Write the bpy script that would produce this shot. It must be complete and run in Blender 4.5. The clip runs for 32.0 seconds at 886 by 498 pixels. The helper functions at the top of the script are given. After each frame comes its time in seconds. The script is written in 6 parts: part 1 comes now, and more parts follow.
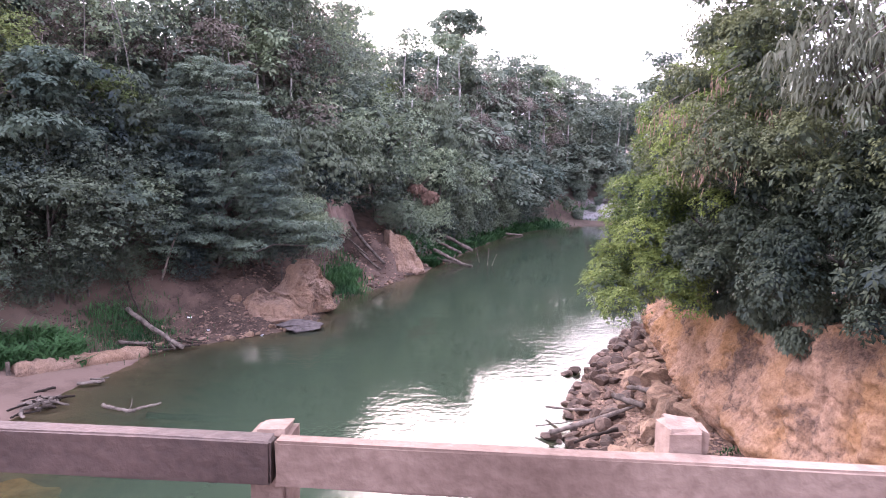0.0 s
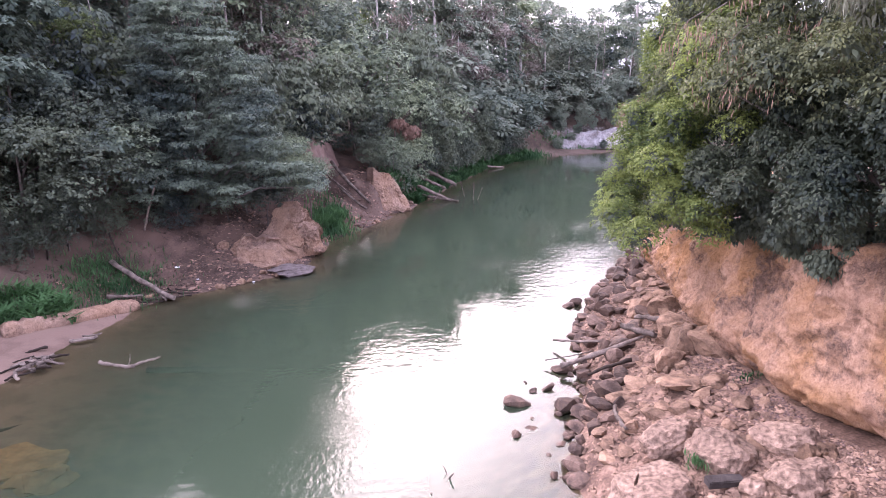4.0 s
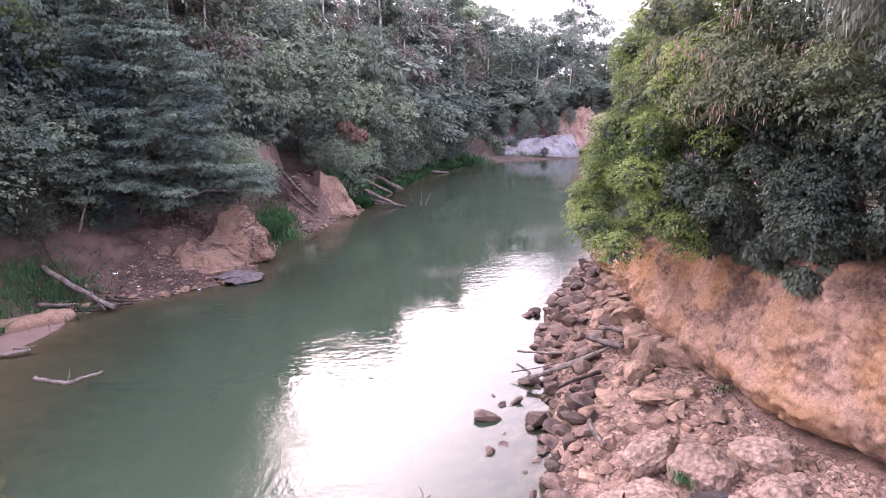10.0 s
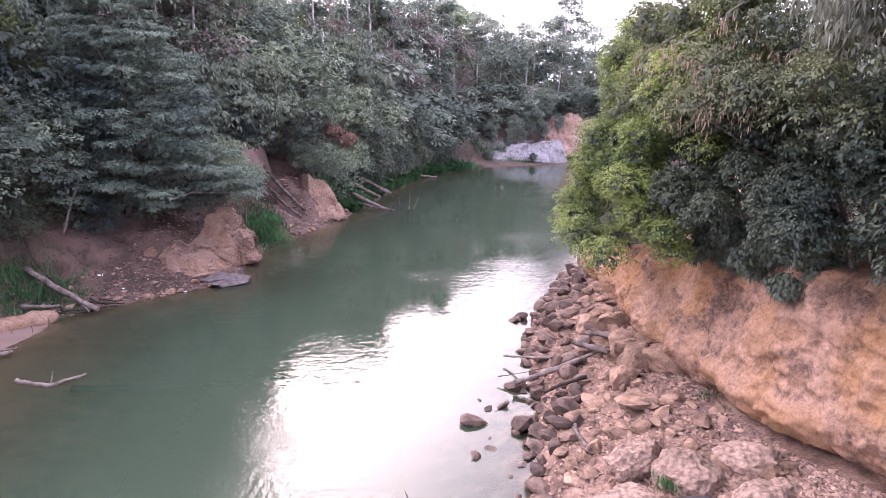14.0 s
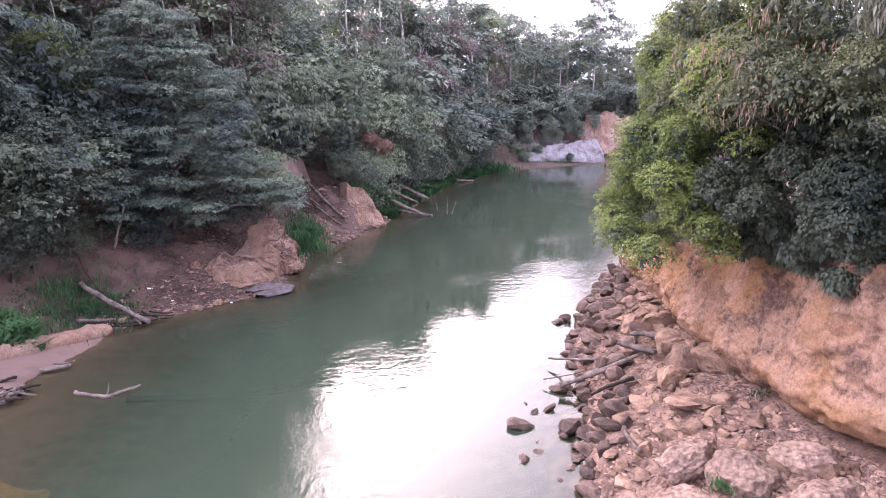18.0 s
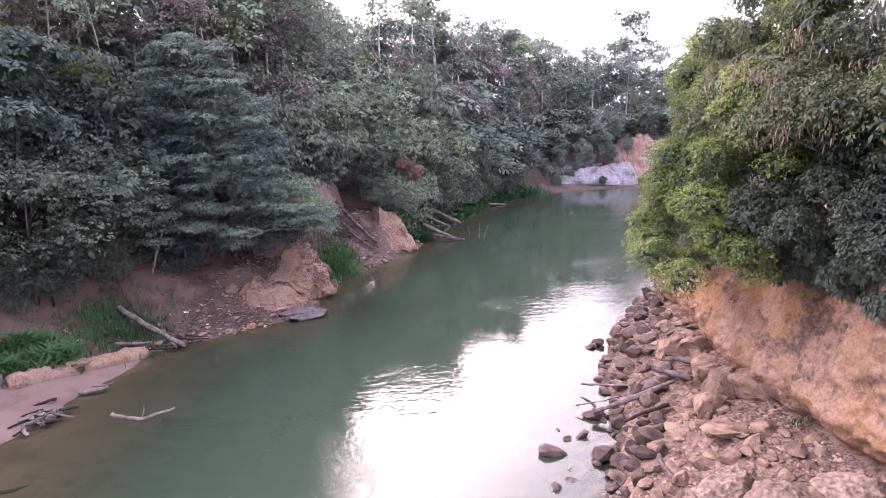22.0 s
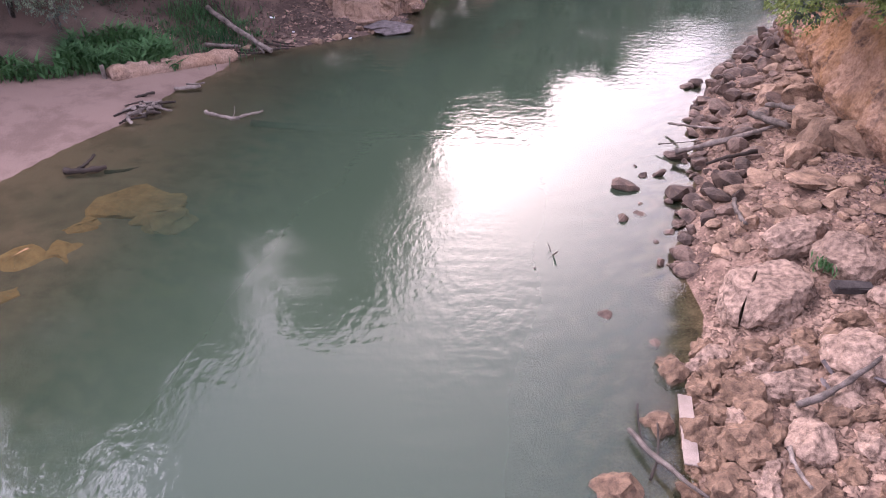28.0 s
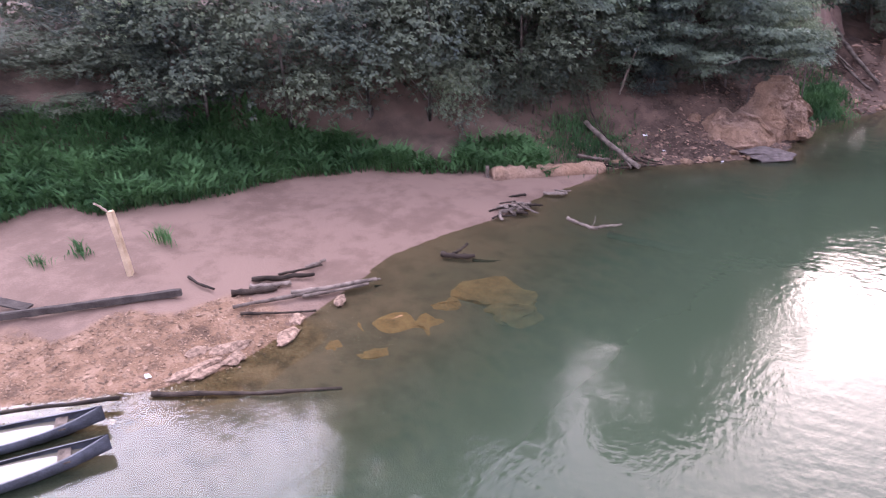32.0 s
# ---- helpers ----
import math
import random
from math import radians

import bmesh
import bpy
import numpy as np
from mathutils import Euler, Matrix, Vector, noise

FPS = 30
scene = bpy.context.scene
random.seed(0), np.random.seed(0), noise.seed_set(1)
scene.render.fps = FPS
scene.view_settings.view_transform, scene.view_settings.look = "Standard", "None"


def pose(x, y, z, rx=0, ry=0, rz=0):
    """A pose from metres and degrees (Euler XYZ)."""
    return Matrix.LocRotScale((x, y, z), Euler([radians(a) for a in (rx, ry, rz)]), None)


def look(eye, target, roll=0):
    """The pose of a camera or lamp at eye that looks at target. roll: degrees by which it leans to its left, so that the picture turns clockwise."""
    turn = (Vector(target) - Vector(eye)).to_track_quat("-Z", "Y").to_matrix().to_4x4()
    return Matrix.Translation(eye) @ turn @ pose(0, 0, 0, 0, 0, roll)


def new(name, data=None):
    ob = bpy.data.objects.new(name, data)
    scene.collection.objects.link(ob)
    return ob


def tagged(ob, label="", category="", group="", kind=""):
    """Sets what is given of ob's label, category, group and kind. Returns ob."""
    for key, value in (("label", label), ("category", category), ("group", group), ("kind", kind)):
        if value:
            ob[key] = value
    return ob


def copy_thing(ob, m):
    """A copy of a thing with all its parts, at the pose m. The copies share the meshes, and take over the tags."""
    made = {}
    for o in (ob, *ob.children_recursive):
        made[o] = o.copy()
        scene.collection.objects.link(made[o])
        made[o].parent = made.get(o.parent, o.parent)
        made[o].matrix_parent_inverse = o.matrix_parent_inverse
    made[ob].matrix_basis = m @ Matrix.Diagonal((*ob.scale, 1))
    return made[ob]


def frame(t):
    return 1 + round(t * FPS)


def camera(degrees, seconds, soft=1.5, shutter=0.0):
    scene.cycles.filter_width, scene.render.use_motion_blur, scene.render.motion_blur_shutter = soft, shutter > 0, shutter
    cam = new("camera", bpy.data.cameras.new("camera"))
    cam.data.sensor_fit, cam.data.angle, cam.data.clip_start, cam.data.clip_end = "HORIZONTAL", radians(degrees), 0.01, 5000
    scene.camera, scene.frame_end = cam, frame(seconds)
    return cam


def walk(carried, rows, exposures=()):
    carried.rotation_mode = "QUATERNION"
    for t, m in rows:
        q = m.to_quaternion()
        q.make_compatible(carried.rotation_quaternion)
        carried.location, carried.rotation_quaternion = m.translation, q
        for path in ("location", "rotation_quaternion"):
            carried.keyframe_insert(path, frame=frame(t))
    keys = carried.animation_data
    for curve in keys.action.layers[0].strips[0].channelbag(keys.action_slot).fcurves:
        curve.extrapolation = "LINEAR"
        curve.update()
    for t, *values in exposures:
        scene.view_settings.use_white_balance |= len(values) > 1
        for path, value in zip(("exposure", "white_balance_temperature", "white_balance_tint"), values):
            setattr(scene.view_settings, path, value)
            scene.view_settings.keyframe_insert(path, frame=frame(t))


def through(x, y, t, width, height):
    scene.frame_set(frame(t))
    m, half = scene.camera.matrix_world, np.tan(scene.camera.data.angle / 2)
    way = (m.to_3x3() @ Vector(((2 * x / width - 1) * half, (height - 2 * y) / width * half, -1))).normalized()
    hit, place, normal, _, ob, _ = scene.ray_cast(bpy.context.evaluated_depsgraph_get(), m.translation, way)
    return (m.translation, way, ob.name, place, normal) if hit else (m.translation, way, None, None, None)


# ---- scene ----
cam = camera(66.40, 32.0, 0.6, 0.2)


# seconds, eye, then yaw to the left, pitch up and roll in degrees
PATH = [
    (0.0, 1.383, -1.237, 7.503, -4.71, -8.35, 1.16),
    (0.5, 1.356, -1.030, 7.501, -2.02, -9.77, 1.84),
    (1.0, 1.342, -0.960, 7.498, -0.18, -10.68, 1.50),
    (1.5, 1.357, -0.886, 7.479, -0.28, -11.16, -0.75),
    (2.0, 1.263, -0.816, 7.483, -1.18, -11.95, -0.56),
    (2.5, 1.107, -0.746, 7.460, -2.90, -12.08, -0.43),
    (3.0, 1.143, -0.650, 7.451, -1.88, -13.51, 0.23),
    (3.5, 0.869, -0.616, 7.450, -6.92, -13.85, -1.48),
    (5.5, 0.501, -0.308, 7.479, -5.85, -14.00, 0.40),
    (6.0, 0.314, -0.234, 7.505, -6.17, -15.16, -0.67),
    (6.5, 0.197, -0.192, 7.516, -4.12, -16.71, 0.54),
    (7.0, 0.123, -0.115, 7.499, -5.70, -14.62, -2.14),
    (7.5, 0.049, -0.052, 7.519, -6.72, -15.28, -0.18),
    (8.0, 0.030, -0.009, 7.497, -10.18, -14.09, 0.69),
    (8.5, -0.018, 0.052, 7.499, -12.15, -13.92, 0.64),
    (9.0, -0.049, 0.046, 7.509, -12.15, -13.86, 0.63),
    (9.5, -0.097, 0.057, 7.507, -12.57, -14.09, 1.04),
    (10.0, -0.076, 0.057, 7.506, -12.67, -13.56, 0.87),
    (10.5, -0.073, 0.066, 7.515, -12.27, -13.90, 0.90),
    (11.0, -0.081, 0.060, 7.513, -12.50, -13.62, 1.26),
    (11.5, -0.042, 0.060, 7.488, -13.17, -13.83, 1.37),
    (12.0, -0.055, 0.063, 7.514, -12.84, -13.82, 1.06),
    (12.5, -0.043, 0.051, 7.521, -13.10, -13.68, 0.77),
    (13.0, -0.064, 0.047, 7.543, -14.05, -13.26, 1.86),
    (13.5, -0.054, 0.039, 7.508, -13.65, -13.19, 1.51),
    (15.5, -0.158, 0.015, 7.513, -13.84, -13.05, 2.13),
    (16.0, -0.134, 0.027, 7.523, -12.33, -12.68, 1.47),
    (16.5, -0.162, 0.031, 7.534, -11.48, -12.17, 0.97),
    (17.0, -0.142, 0.012, 7.525, -9.82, -12.23, 0.19),
    (17.5, -0.096, 0.011, 7.490, -10.24, -12.84, -0.61),
    (18.0, -0.158, 0.012, 7.528, -10.42, -12.84, -0.92),
    (18.5, -0.135, 0.032, 7.513, -10.69, -12.88, -0.78),
    (19.0, -0.119, 0.017, 7.501, -9.86, -12.94, -1.25),
    (19.5, -0.152, 0.012, 7.543, -9.23, -12.08, -0.83),
    (20.0, -0.119, 0.004, 7.525, -7.37, -11.93, -0.80),
    (20.5, -0.145, 0.017, 7.550, -6.81, -12.12, -1.27),
    (21.0, -0.147, 0.009, 7.544, -7.72, -11.25, -0.74),
    (21.5, -0.151, 0.006, 7.535, -8.03, -10.64, -1.16),
    (22.0, -0.089, 0.008, 7.531, -7.61, -10.77, -1.64),
    (22.5, -0.140, -0.009, 7.542, -8.33, -10.23, -1.46),
    (23.0, -0.148, 0.026, 7.542, -9.44, -10.04, -1.01),
    (23.5, -0.120, 0.022, 7.543, -10.53, -10.36, 0.30),
    (24.0, -0.102, 0.031, 7.533, -11.74, -10.37, 1.63),
    (24.5, -0.103, 0.008, 7.537, -12.11, -10.20, 1.52),
    (26.5, 0.047, 0.090, 7.336, -7.37, -19.34, 1.45),
    (27.0, 0.075, 0.078, 7.308, -3.38, -25.10, 0.61),
    (27.5, 0.077, 0.082, 7.310, -1.10, -29.65, 0.63),
    (28.0, 0.074, 0.073, 7.242, 0.35, -33.07, 0.42),
    (28.5, 0.021, 0.036, 7.286, 1.74, -36.58, 0.23),
    (29.0, -0.015, 0.066, 7.267, 5.27, -38.71, -0.51),
    (29.5, -0.054, 0.080, 7.293, 9.13, -38.90, -0.37),
    (30.0, -0.052, 0.083, 7.268, 13.58, -37.84, -1.61),
    (30.5, -0.064, 0.080, 7.291, 16.89, -36.55, -2.02),
    (31.0, -0.106, 0.099, 7.332, 21.38, -33.25, -2.90),
    (31.5, -0.250, 0.050, 7.391, 25.38, -28.77, -2.54),
    (32.0, -0.303, 0.048, 7.473, 30.99, -23.65, -3.12),
]


def aim(x, y, z, yaw, pitch, roll):
    a, b = radians(yaw), radians(pitch)
    ahead = Vector((-math.sin(a) * math.cos(b), math.cos(a) * math.cos(b), math.sin(b)))
    eye = Vector((x, y, z))
    return look(eye, eye + ahead, roll)


walk(cam, [(r[0], aim(*r[1:])) for r in PATH], [(0.0, 3.25, 5700, 33), (3.0, 3.25, 5720, 35), (6.0, 3.25, 5750, 39), (20.0, 3.25, 5750, 39), (22.0, 3.2, 5750, 39), (24.0, 3.15, 5750, 39), (27.0, 2.95, 5750, 37), (28.0, 2.85, 5750, 36), (30.0, 2.58, 5750, 36), (31.0, 2.62, 5750, 36), (32.0, 3.04, 5750, 35)])

# ---- light ----
world = bpy.data.worlds.new("sky")
scene.world = world
world.use_nodes = True
wn, wl = world.node_tree.nodes, world.node_tree.links
sky = wn.new("ShaderNodeTexSky")
sky.sky_type = "NISHITA"
sky.sun_disc = False
sky.sun_elevation, sky.sun_rotation = radians(28), radians(0)
sky.air_density, sky.dust_density, sky.ozone_density = 1.0, 10.0, 1.0
# a high even layer of cloud over most of the blue
cloud = wn.new("ShaderNodeMix")
cloud.data_type = "RGBA"
cloud.inputs["Factor"].default_value = 0.79
cloud.inputs["B"].default_value = (3.75, 3.85, 4.15, 1)
back = wn["Background"]
wl.new(sky.outputs[0], cloud.inputs["A"])
wl.new(cloud.outputs["Result"], back.inputs[0])
back.inputs[1].default_value = 0.12
sun = new("sun", bpy.data.lights.new("sun", "SUN"))
sun.data.energy, sun.data.angle, sun.data.color = 1.0, radians(55), (1.0, 0.94, 0.88)
sun.matrix_world = look((0, 0, 0), (0.76, -0.31, -0.57))

# ---- materials ----


def mat(name, dark, light, scale=3.0, rough=0.85, bump=0.4, fine=30.0, spots=None, spec=0.3, vary=0.0, island=0.0):
    """A surface with colour that wanders at a coarse and a fine scale, and a fine relief."""
    m = bpy.data.materials.new(name)
    m.use_nodes = True
    n, l = m.node_tree.nodes, m.node_tree.links
    p = n["Principled BSDF"]
    geo = n.new("ShaderNodeNewGeometry")
    a = n.new("ShaderNodeTexNoise")
    a.inputs["Scale"].default_value, a.inputs["Detail"].default_value = scale, 6
    b = n.new("ShaderNodeTexNoise")
    b.inputs["Scale"].default_value, b.inputs["Detail"].default_value = fine, 5
    l.new(geo.outputs["Position"], a.inputs["Vector"])
    l.new(geo.outputs["Position"], b.inputs["Vector"])
    mixf = n.new("ShaderNodeMath")
    mixf.operation = "MULTIPLY_ADD"
    l.new(b.outputs["Fac"], mixf.inputs[0])
    mixf.inputs[1].default_value = 0.45
    l.new(a.outputs["Fac"], mixf.inputs[2])
    ramp = n.new("ShaderNodeValToRGB")
    e = ramp.color_ramp.elements
    e[0].position, e[0].color = 0.48, (*dark, 1)
    e[1].position, e[1].color = 0.95, (*light, 1)
    if spots:
        s = ramp.color_ramp.elements.new(0.72)
        s.color = (*spots, 1)
    l.new(mixf.outputs[0], ramp.inputs[0])
    col = ramp.outputs[0]
    if vary or island:
        hsv = n.new("ShaderNodeHueSaturation")
        l.new(col, hsv.inputs["Color"])
        src = n.new("ShaderNodeObjectInfo").outputs["Random"] if vary else geo.outputs["Random Per Island"]
        mr = n.new("ShaderNodeMapRange")
        amount = vary or island
        mr.inputs["To Min"].default_value, mr.inputs["To Max"].default_value = 1 - amount, 1 + amount
        l.new(src, mr.inputs["Value"])
        l.new(mr.outputs[0], hsv.inputs["Value"])
        col = hsv.outputs[0]
    l.new(col, p.inputs["Base Color"])
    p.inputs["Roughness"].default_value = rough
    p.inputs["Specular IOR Level"].default_value = spec
    bm_ = n.new("ShaderNodeBump")
    bm_.inputs["Strength"].default_value, bm_.inputs["Distance"].default_value = bump, 0.04
    l.new(mixf.outputs[0], bm_.inputs["Height"])
    l.new(bm_.outputs[0], p.inputs["Normal"])
    return m


def leaf_mat(name, dark, light, through=0.3, patch=0.35):
    """Leaves: colour differs from leaf to leaf and from bough to bough; some light passes through."""
    m = bpy.data.materials.new(name)
    m.use_nodes = True
    n, l = m.node_tree.nodes, m.node_tree.links
    geo, info = n.new("ShaderNodeNewGeometry"), n.new("ShaderNodeObjectInfo")
    a = n.new("ShaderNodeTexNoise")
    a.inputs["Scale"].default_value = patch
    l.new(geo.outputs["Position"], a.inputs["Vector"])
    add = n.new("ShaderNodeMath")
    add.operation = "MULTIPLY_ADD"
    add.inputs[1].default_value = 0.24
    l.new(geo.outputs["Random Per Island"], add.inputs[0])
    l.new(a.outputs["Fac"], add.inputs[2])
    add2 = n.new("ShaderNodeMath")
    add2.operation = "MULTIPLY_ADD"
    add2.inputs[1].default_value = 0.3
    l.new(info.outputs["Random"], add2.inputs[0])
    l.new(add.outputs[0], add2.inputs[2])
    ramp = n.new("ShaderNodeValToRGB")
    e = ramp.color_ramp.elements
    e[0].position, e[0].color = 0.45, (*dark, 1)
    e[1].position, e[1].color = 1.0, (*light, 1)
    l.new(add2.outputs[0], ramp.inputs[0])
    p = n["Principled BSDF"]
    p.inputs["Roughness"].default_value = 0.62
    p.inputs["Specular IOR Level"].default_value = 0.13
    l.new(ramp.outputs[0], p.inputs["Base Color"])
    t = n.new("ShaderNodeBsdfTranslucent")
    l.new(ramp.outputs[0], t.inputs["Color"])
    mx = n.new("ShaderNodeMixShader")
    mx.inputs[0].default_value = through
    l.new(p.outputs[0], mx.inputs[1])
    l.new(t.outputs[0], mx.inputs[2])
    l.new(mx.outputs[0], n["Material Output"].inputs["Surface"])
    return m


# bluish dark tones in the forest leaves imitate haze between the trees
LEAF = leaf_mat("forest_leaf", (0.052, 0.069, 0.066), (0.219, 0.259, 0.153))
LEAF_HAZE = leaf_mat("haze_bluish_leaf", (0.055, 0.075, 0.070), (0.220, 0.255, 0.179))
LEAF_LIME = leaf_mat("bright_leaf", (0.061, 0.088, 0.028), (0.287, 0.330, 0.081), 0.4)
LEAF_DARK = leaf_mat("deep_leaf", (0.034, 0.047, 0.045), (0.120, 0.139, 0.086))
# haze over the distant trees is mixed into this leaf colour
LEAF_FAR = leaf_mat("distant_leaf", (0.061, 0.086, 0.068), (0.207, 0.232, 0.166))
LEAF_FRESH = leaf_mat("fresh_leaf", (0.045, 0.072, 0.028), (0.205, 0.240, 0.085), 0.35)
LEAF_BROWN = leaf_mat("fading_leaf", (0.083, 0.068, 0.057), (0.237, 0.198, 0.160), 0.25)
LEAF_STOREY = leaf_mat("storey_leaf", (0.044, 0.063, 0.059), (0.189, 0.227, 0.149))
# darker leaf for the cliff-lip bush: its deep shade is in the colour
LEAF_SHADE = leaf_mat("shaded_bush_leaf", (0.014, 0.022, 0.018), (0.075, 0.088, 0.048))
LEAF_PALE = leaf_mat("pale_leaf", (0.050, 0.072, 0.058), (0.195, 0.235, 0.160))
LEAF_OLIVE = leaf_mat("olive_leaf", (0.037, 0.046, 0.028), (0.162, 0.173, 0.076), 0.35)
LEAF_DRY = leaf_mat("dry_leaf", (0.10, 0.065, 0.05), (0.20, 0.12, 0.085), 0.2)
GRASS = leaf_mat("grass_blade", (0.016, 0.050, 0.02), (0.085, 0.175, 0.065), 0.35, 0.6)
BARK = mat("bark", (0.055, 0.042, 0.034), (0.17, 0.14, 0.12), 2.0, 0.9, 0.6, 18, vary=0.3)
BARK_PALE = mat("pale_bark", (0.22, 0.19, 0.17), (0.48, 0.44, 0.40), 2.5, 0.85, 0.4, 20)
WOOD_GREY = mat("weathered_wood", (0.048, 0.037, 0.030), (0.215, 0.170, 0.140), 5.0, 0.95, 0.8, 60, vary=0.3, spec=0.1)
WOOD_WET = mat("wet_wood", (0.014, 0.010, 0.008), (0.055, 0.040, 0.030), 4.0, 0.85, 0.8, 50, vary=0.3, spec=0.15)
PLANK_PALE = mat("pale_board", (0.17, 0.125, 0.098), (0.32, 0.245, 0.195), 4.0, 0.8, 0.3, 60)
PEELED = mat("peeled_wood", (0.30, 0.215, 0.135), (0.52, 0.39, 0.26), 4.0, 0.8, 0.3, 60)
RAIL = mat("sawn_rail", (0.095, 0.058, 0.042), (0.23, 0.155, 0.118), 2.5, 0.85, 0.35, 45, spots=(0.155, 0.10, 0.075))
RAIL_DARK = mat("stained_rail", (0.030, 0.018, 0.014), (0.090, 0.055, 0.044), 3.0, 0.7, 0.35, 45)
STONE = mat("pinkish_stone", (0.065, 0.037, 0.023), (0.26, 0.165, 0.105), 4.5, 0.9, 1.0, 26, vary=0.32)
STONE_PINK = mat("pitted_pink_stone", (0.064, 0.039, 0.026), (0.330, 0.222, 0.158), 11.0, 0.95, 1.0, 60, vary=0.12)
STONE_WET = mat("dark_wet_stone", (0.03, 0.019, 0.014), (0.14, 0.09, 0.064), 4.0, 0.8, 0.9, 22, vary=0.4, spec=0.25)
STONE_GREY = mat("grey_slab", (0.05, 0.040, 0.036), (0.16, 0.13, 0.12), 4.0, 1.0, 1.0, 20, spec=0.1)
STONE_OCHRE = mat("ochre_clod", (0.05, 0.028, 0.017), (0.20, 0.122, 0.074), 9.0, 0.95, 1.0, 50, vary=0.2)
RUBBLE = mat("rubble", (0.080, 0.047, 0.031), (0.285, 0.185, 0.127), 3.0, 0.95, 0.9, 30, island=0.35)
SAND = mat("damp_sand", (0.30, 0.20, 0.165), (0.46, 0.33, 0.28), 0.8, 0.85, 0.25, 40)
TAR = mat("black_board", (0.028, 0.023, 0.02), (0.085, 0.07, 0.062), 4.0, 0.9, 0.5, 40, spec=0.12)
CANOE = mat("grey_canoe_wood", (0.02, 0.021, 0.025), (0.075, 0.078, 0.095), 3.0, 0.6, 0.3, 40)
LITTER = mat("white_litter", (0.6, 0.6, 0.62), (0.85, 0.85, 0.85), 4.0, 0.6, 0.1, 30)



def cliff_material(name, ochre, rose, dull, relief=0.14):
    """Crumbling clay: patches of ochre, rose and dull brown, runs of wash, pits and cracks."""
    m = bpy.data.materials.new(name)
    m.use_nodes = True
    n, l = m.node_tree.nodes, m.node_tree.links
    p = n["Principled BSDF"]
    geo = n.new("ShaderNodeNewGeometry")

    def tex(s_, detail=6, rough=0.6, stretch=None):
        t = n.new("ShaderNodeTexNoise")
        t.inputs["Scale"].default_value, t.inputs["Detail"].default_value, t.inputs["Roughness"].default_value = s_, detail, rough
        src = geo.outputs["Position"]
        if stretch:
            mp = n.new("ShaderNodeMapping")
            mp.inputs["Scale"].default_value = stretch
            l.new(src, mp.inputs["Vector"])
            src = mp.outputs[0]
        l.new(src, t.inputs["Vector"])
        return t.outputs["Fac"]

    def ramp(src, a, b, ca, cb):
        r = n.new("ShaderNodeValToRGB")
        e = r.color_ramp.elements
        e[0].position, e[0].color, e[1].position, e[1].color = a, (*ca, 1), b, (*cb, 1)
        l.new(src, r.inputs[0])
        return r.outputs[0]

    def mix(f, a, b, how="MIX"):
        x_ = n.new("ShaderNodeMix")
        x_.data_type, x_.blend_type = "RGBA", how
        if isinstance(f, float):
            x_.inputs["Factor"].default_value = f
        else:
            l.new(f, x_.inputs["Factor"])
        l.new(a, x_.inputs["A"])
        l.new(b, x_.inputs["B"])
        return x_.outputs["Result"]

    big, mid, small, run = tex(0.6), tex(2.4, 9, 0.75), tex(13, 10, 0.8), tex(1.0, 6, 0.6, (2.2, 2.2, 0.35))
    base = mix(ramp(big, 0.42, 0.58, (0, 0, 0), (1, 1, 1)), ramp(mid, 0.35, 0.7, tuple(v * 0.72 for v in ochre), ochre), ramp(mid, 0.35, 0.7, tuple(v * 0.75 for v in rose), rose))
    blot = tex(0.85, 9, 0.78)
    speck = ramp(small, 0.36, 0.62, tuple(v * 0.55 for v in dull), tuple(v * 1.5 for v in dull))
    base = mix(ramp(blot, 0.51, 0.61, (0, 0, 0), (0.9, 0.9, 0.9)), base, speck)
    base = mix(ramp(run, 0.54, 0.72, (0, 0, 0), (0.55, 0.55, 0.55)), base, speck)
    pale = tex(1.9, 7, 0.7)
    base = mix(ramp(pale, 0.58, 0.70, (0, 0, 0), (0.55, 0.55, 0.55)), base, ramp(small, 0.3, 0.7, rose, tuple(min(v * 1.25, 0.75) for v in rose)))
    pit = tex(26, 6, 0.7, (1.0, 1.0, 0.45))
    base = mix(0.55, base, ramp(small, 0.34, 0.58, (0.34, 0.30, 0.28), (1, 1, 1)), "MULTIPLY")
    base = mix(0.5, base, ramp(pit, 0.36, 0.5, (0.42, 0.36, 0.33), (1, 1, 1)), "MULTIPLY")
    vor = n.new("ShaderNodeTexVoronoi")
    vor.feature = "DISTANCE_TO_EDGE"
    vor.inputs["Scale"].default_value = 0.74
    wob = n.new("ShaderNodeVectorMath")
    wob.operation = "ADD"
    tn = n.new("ShaderNodeTexNoise")
    tn.inputs["Scale"].default_value = 1.6
    l.new(geo.outputs["Position"], tn.inputs["Vector"])
    l.new(geo.outputs["Position"], wob.inputs[0])
    l.new(tn.outputs["Color"], wob.inputs[1])
    l.new(wob.outputs[0], vor.inputs["Vector"])
    crack = ramp(vor.outputs["Distance"], 0.0, 0.02, (0.55, 0.5, 0.48), (1, 1, 1))
    base = mix(0.35, base, crack, "MULTIPLY")
    l.new(base, p.inputs["Base Color"])
    p.inputs["Roughness"].default_value = 0.95
    p.inputs["Specular IOR Level"].default_value = 0.2
    h1 = n.new("ShaderNodeMath")
    h1.operation = "MULTIPLY_ADD"
    h1.inputs[1].default_value = 0.6
    l.new(small, h1.inputs[0])
    l.new(mid, h1.inputs[2])
    b = n.new("ShaderNodeBump")
    b.inputs["Strength"].default_value, b.inputs["Distance"].default_value = 0.9, relief
    l.new(h1.outputs[0], b.inputs["Height"])
    l.new(b.outputs[0], p.inputs["Normal"])
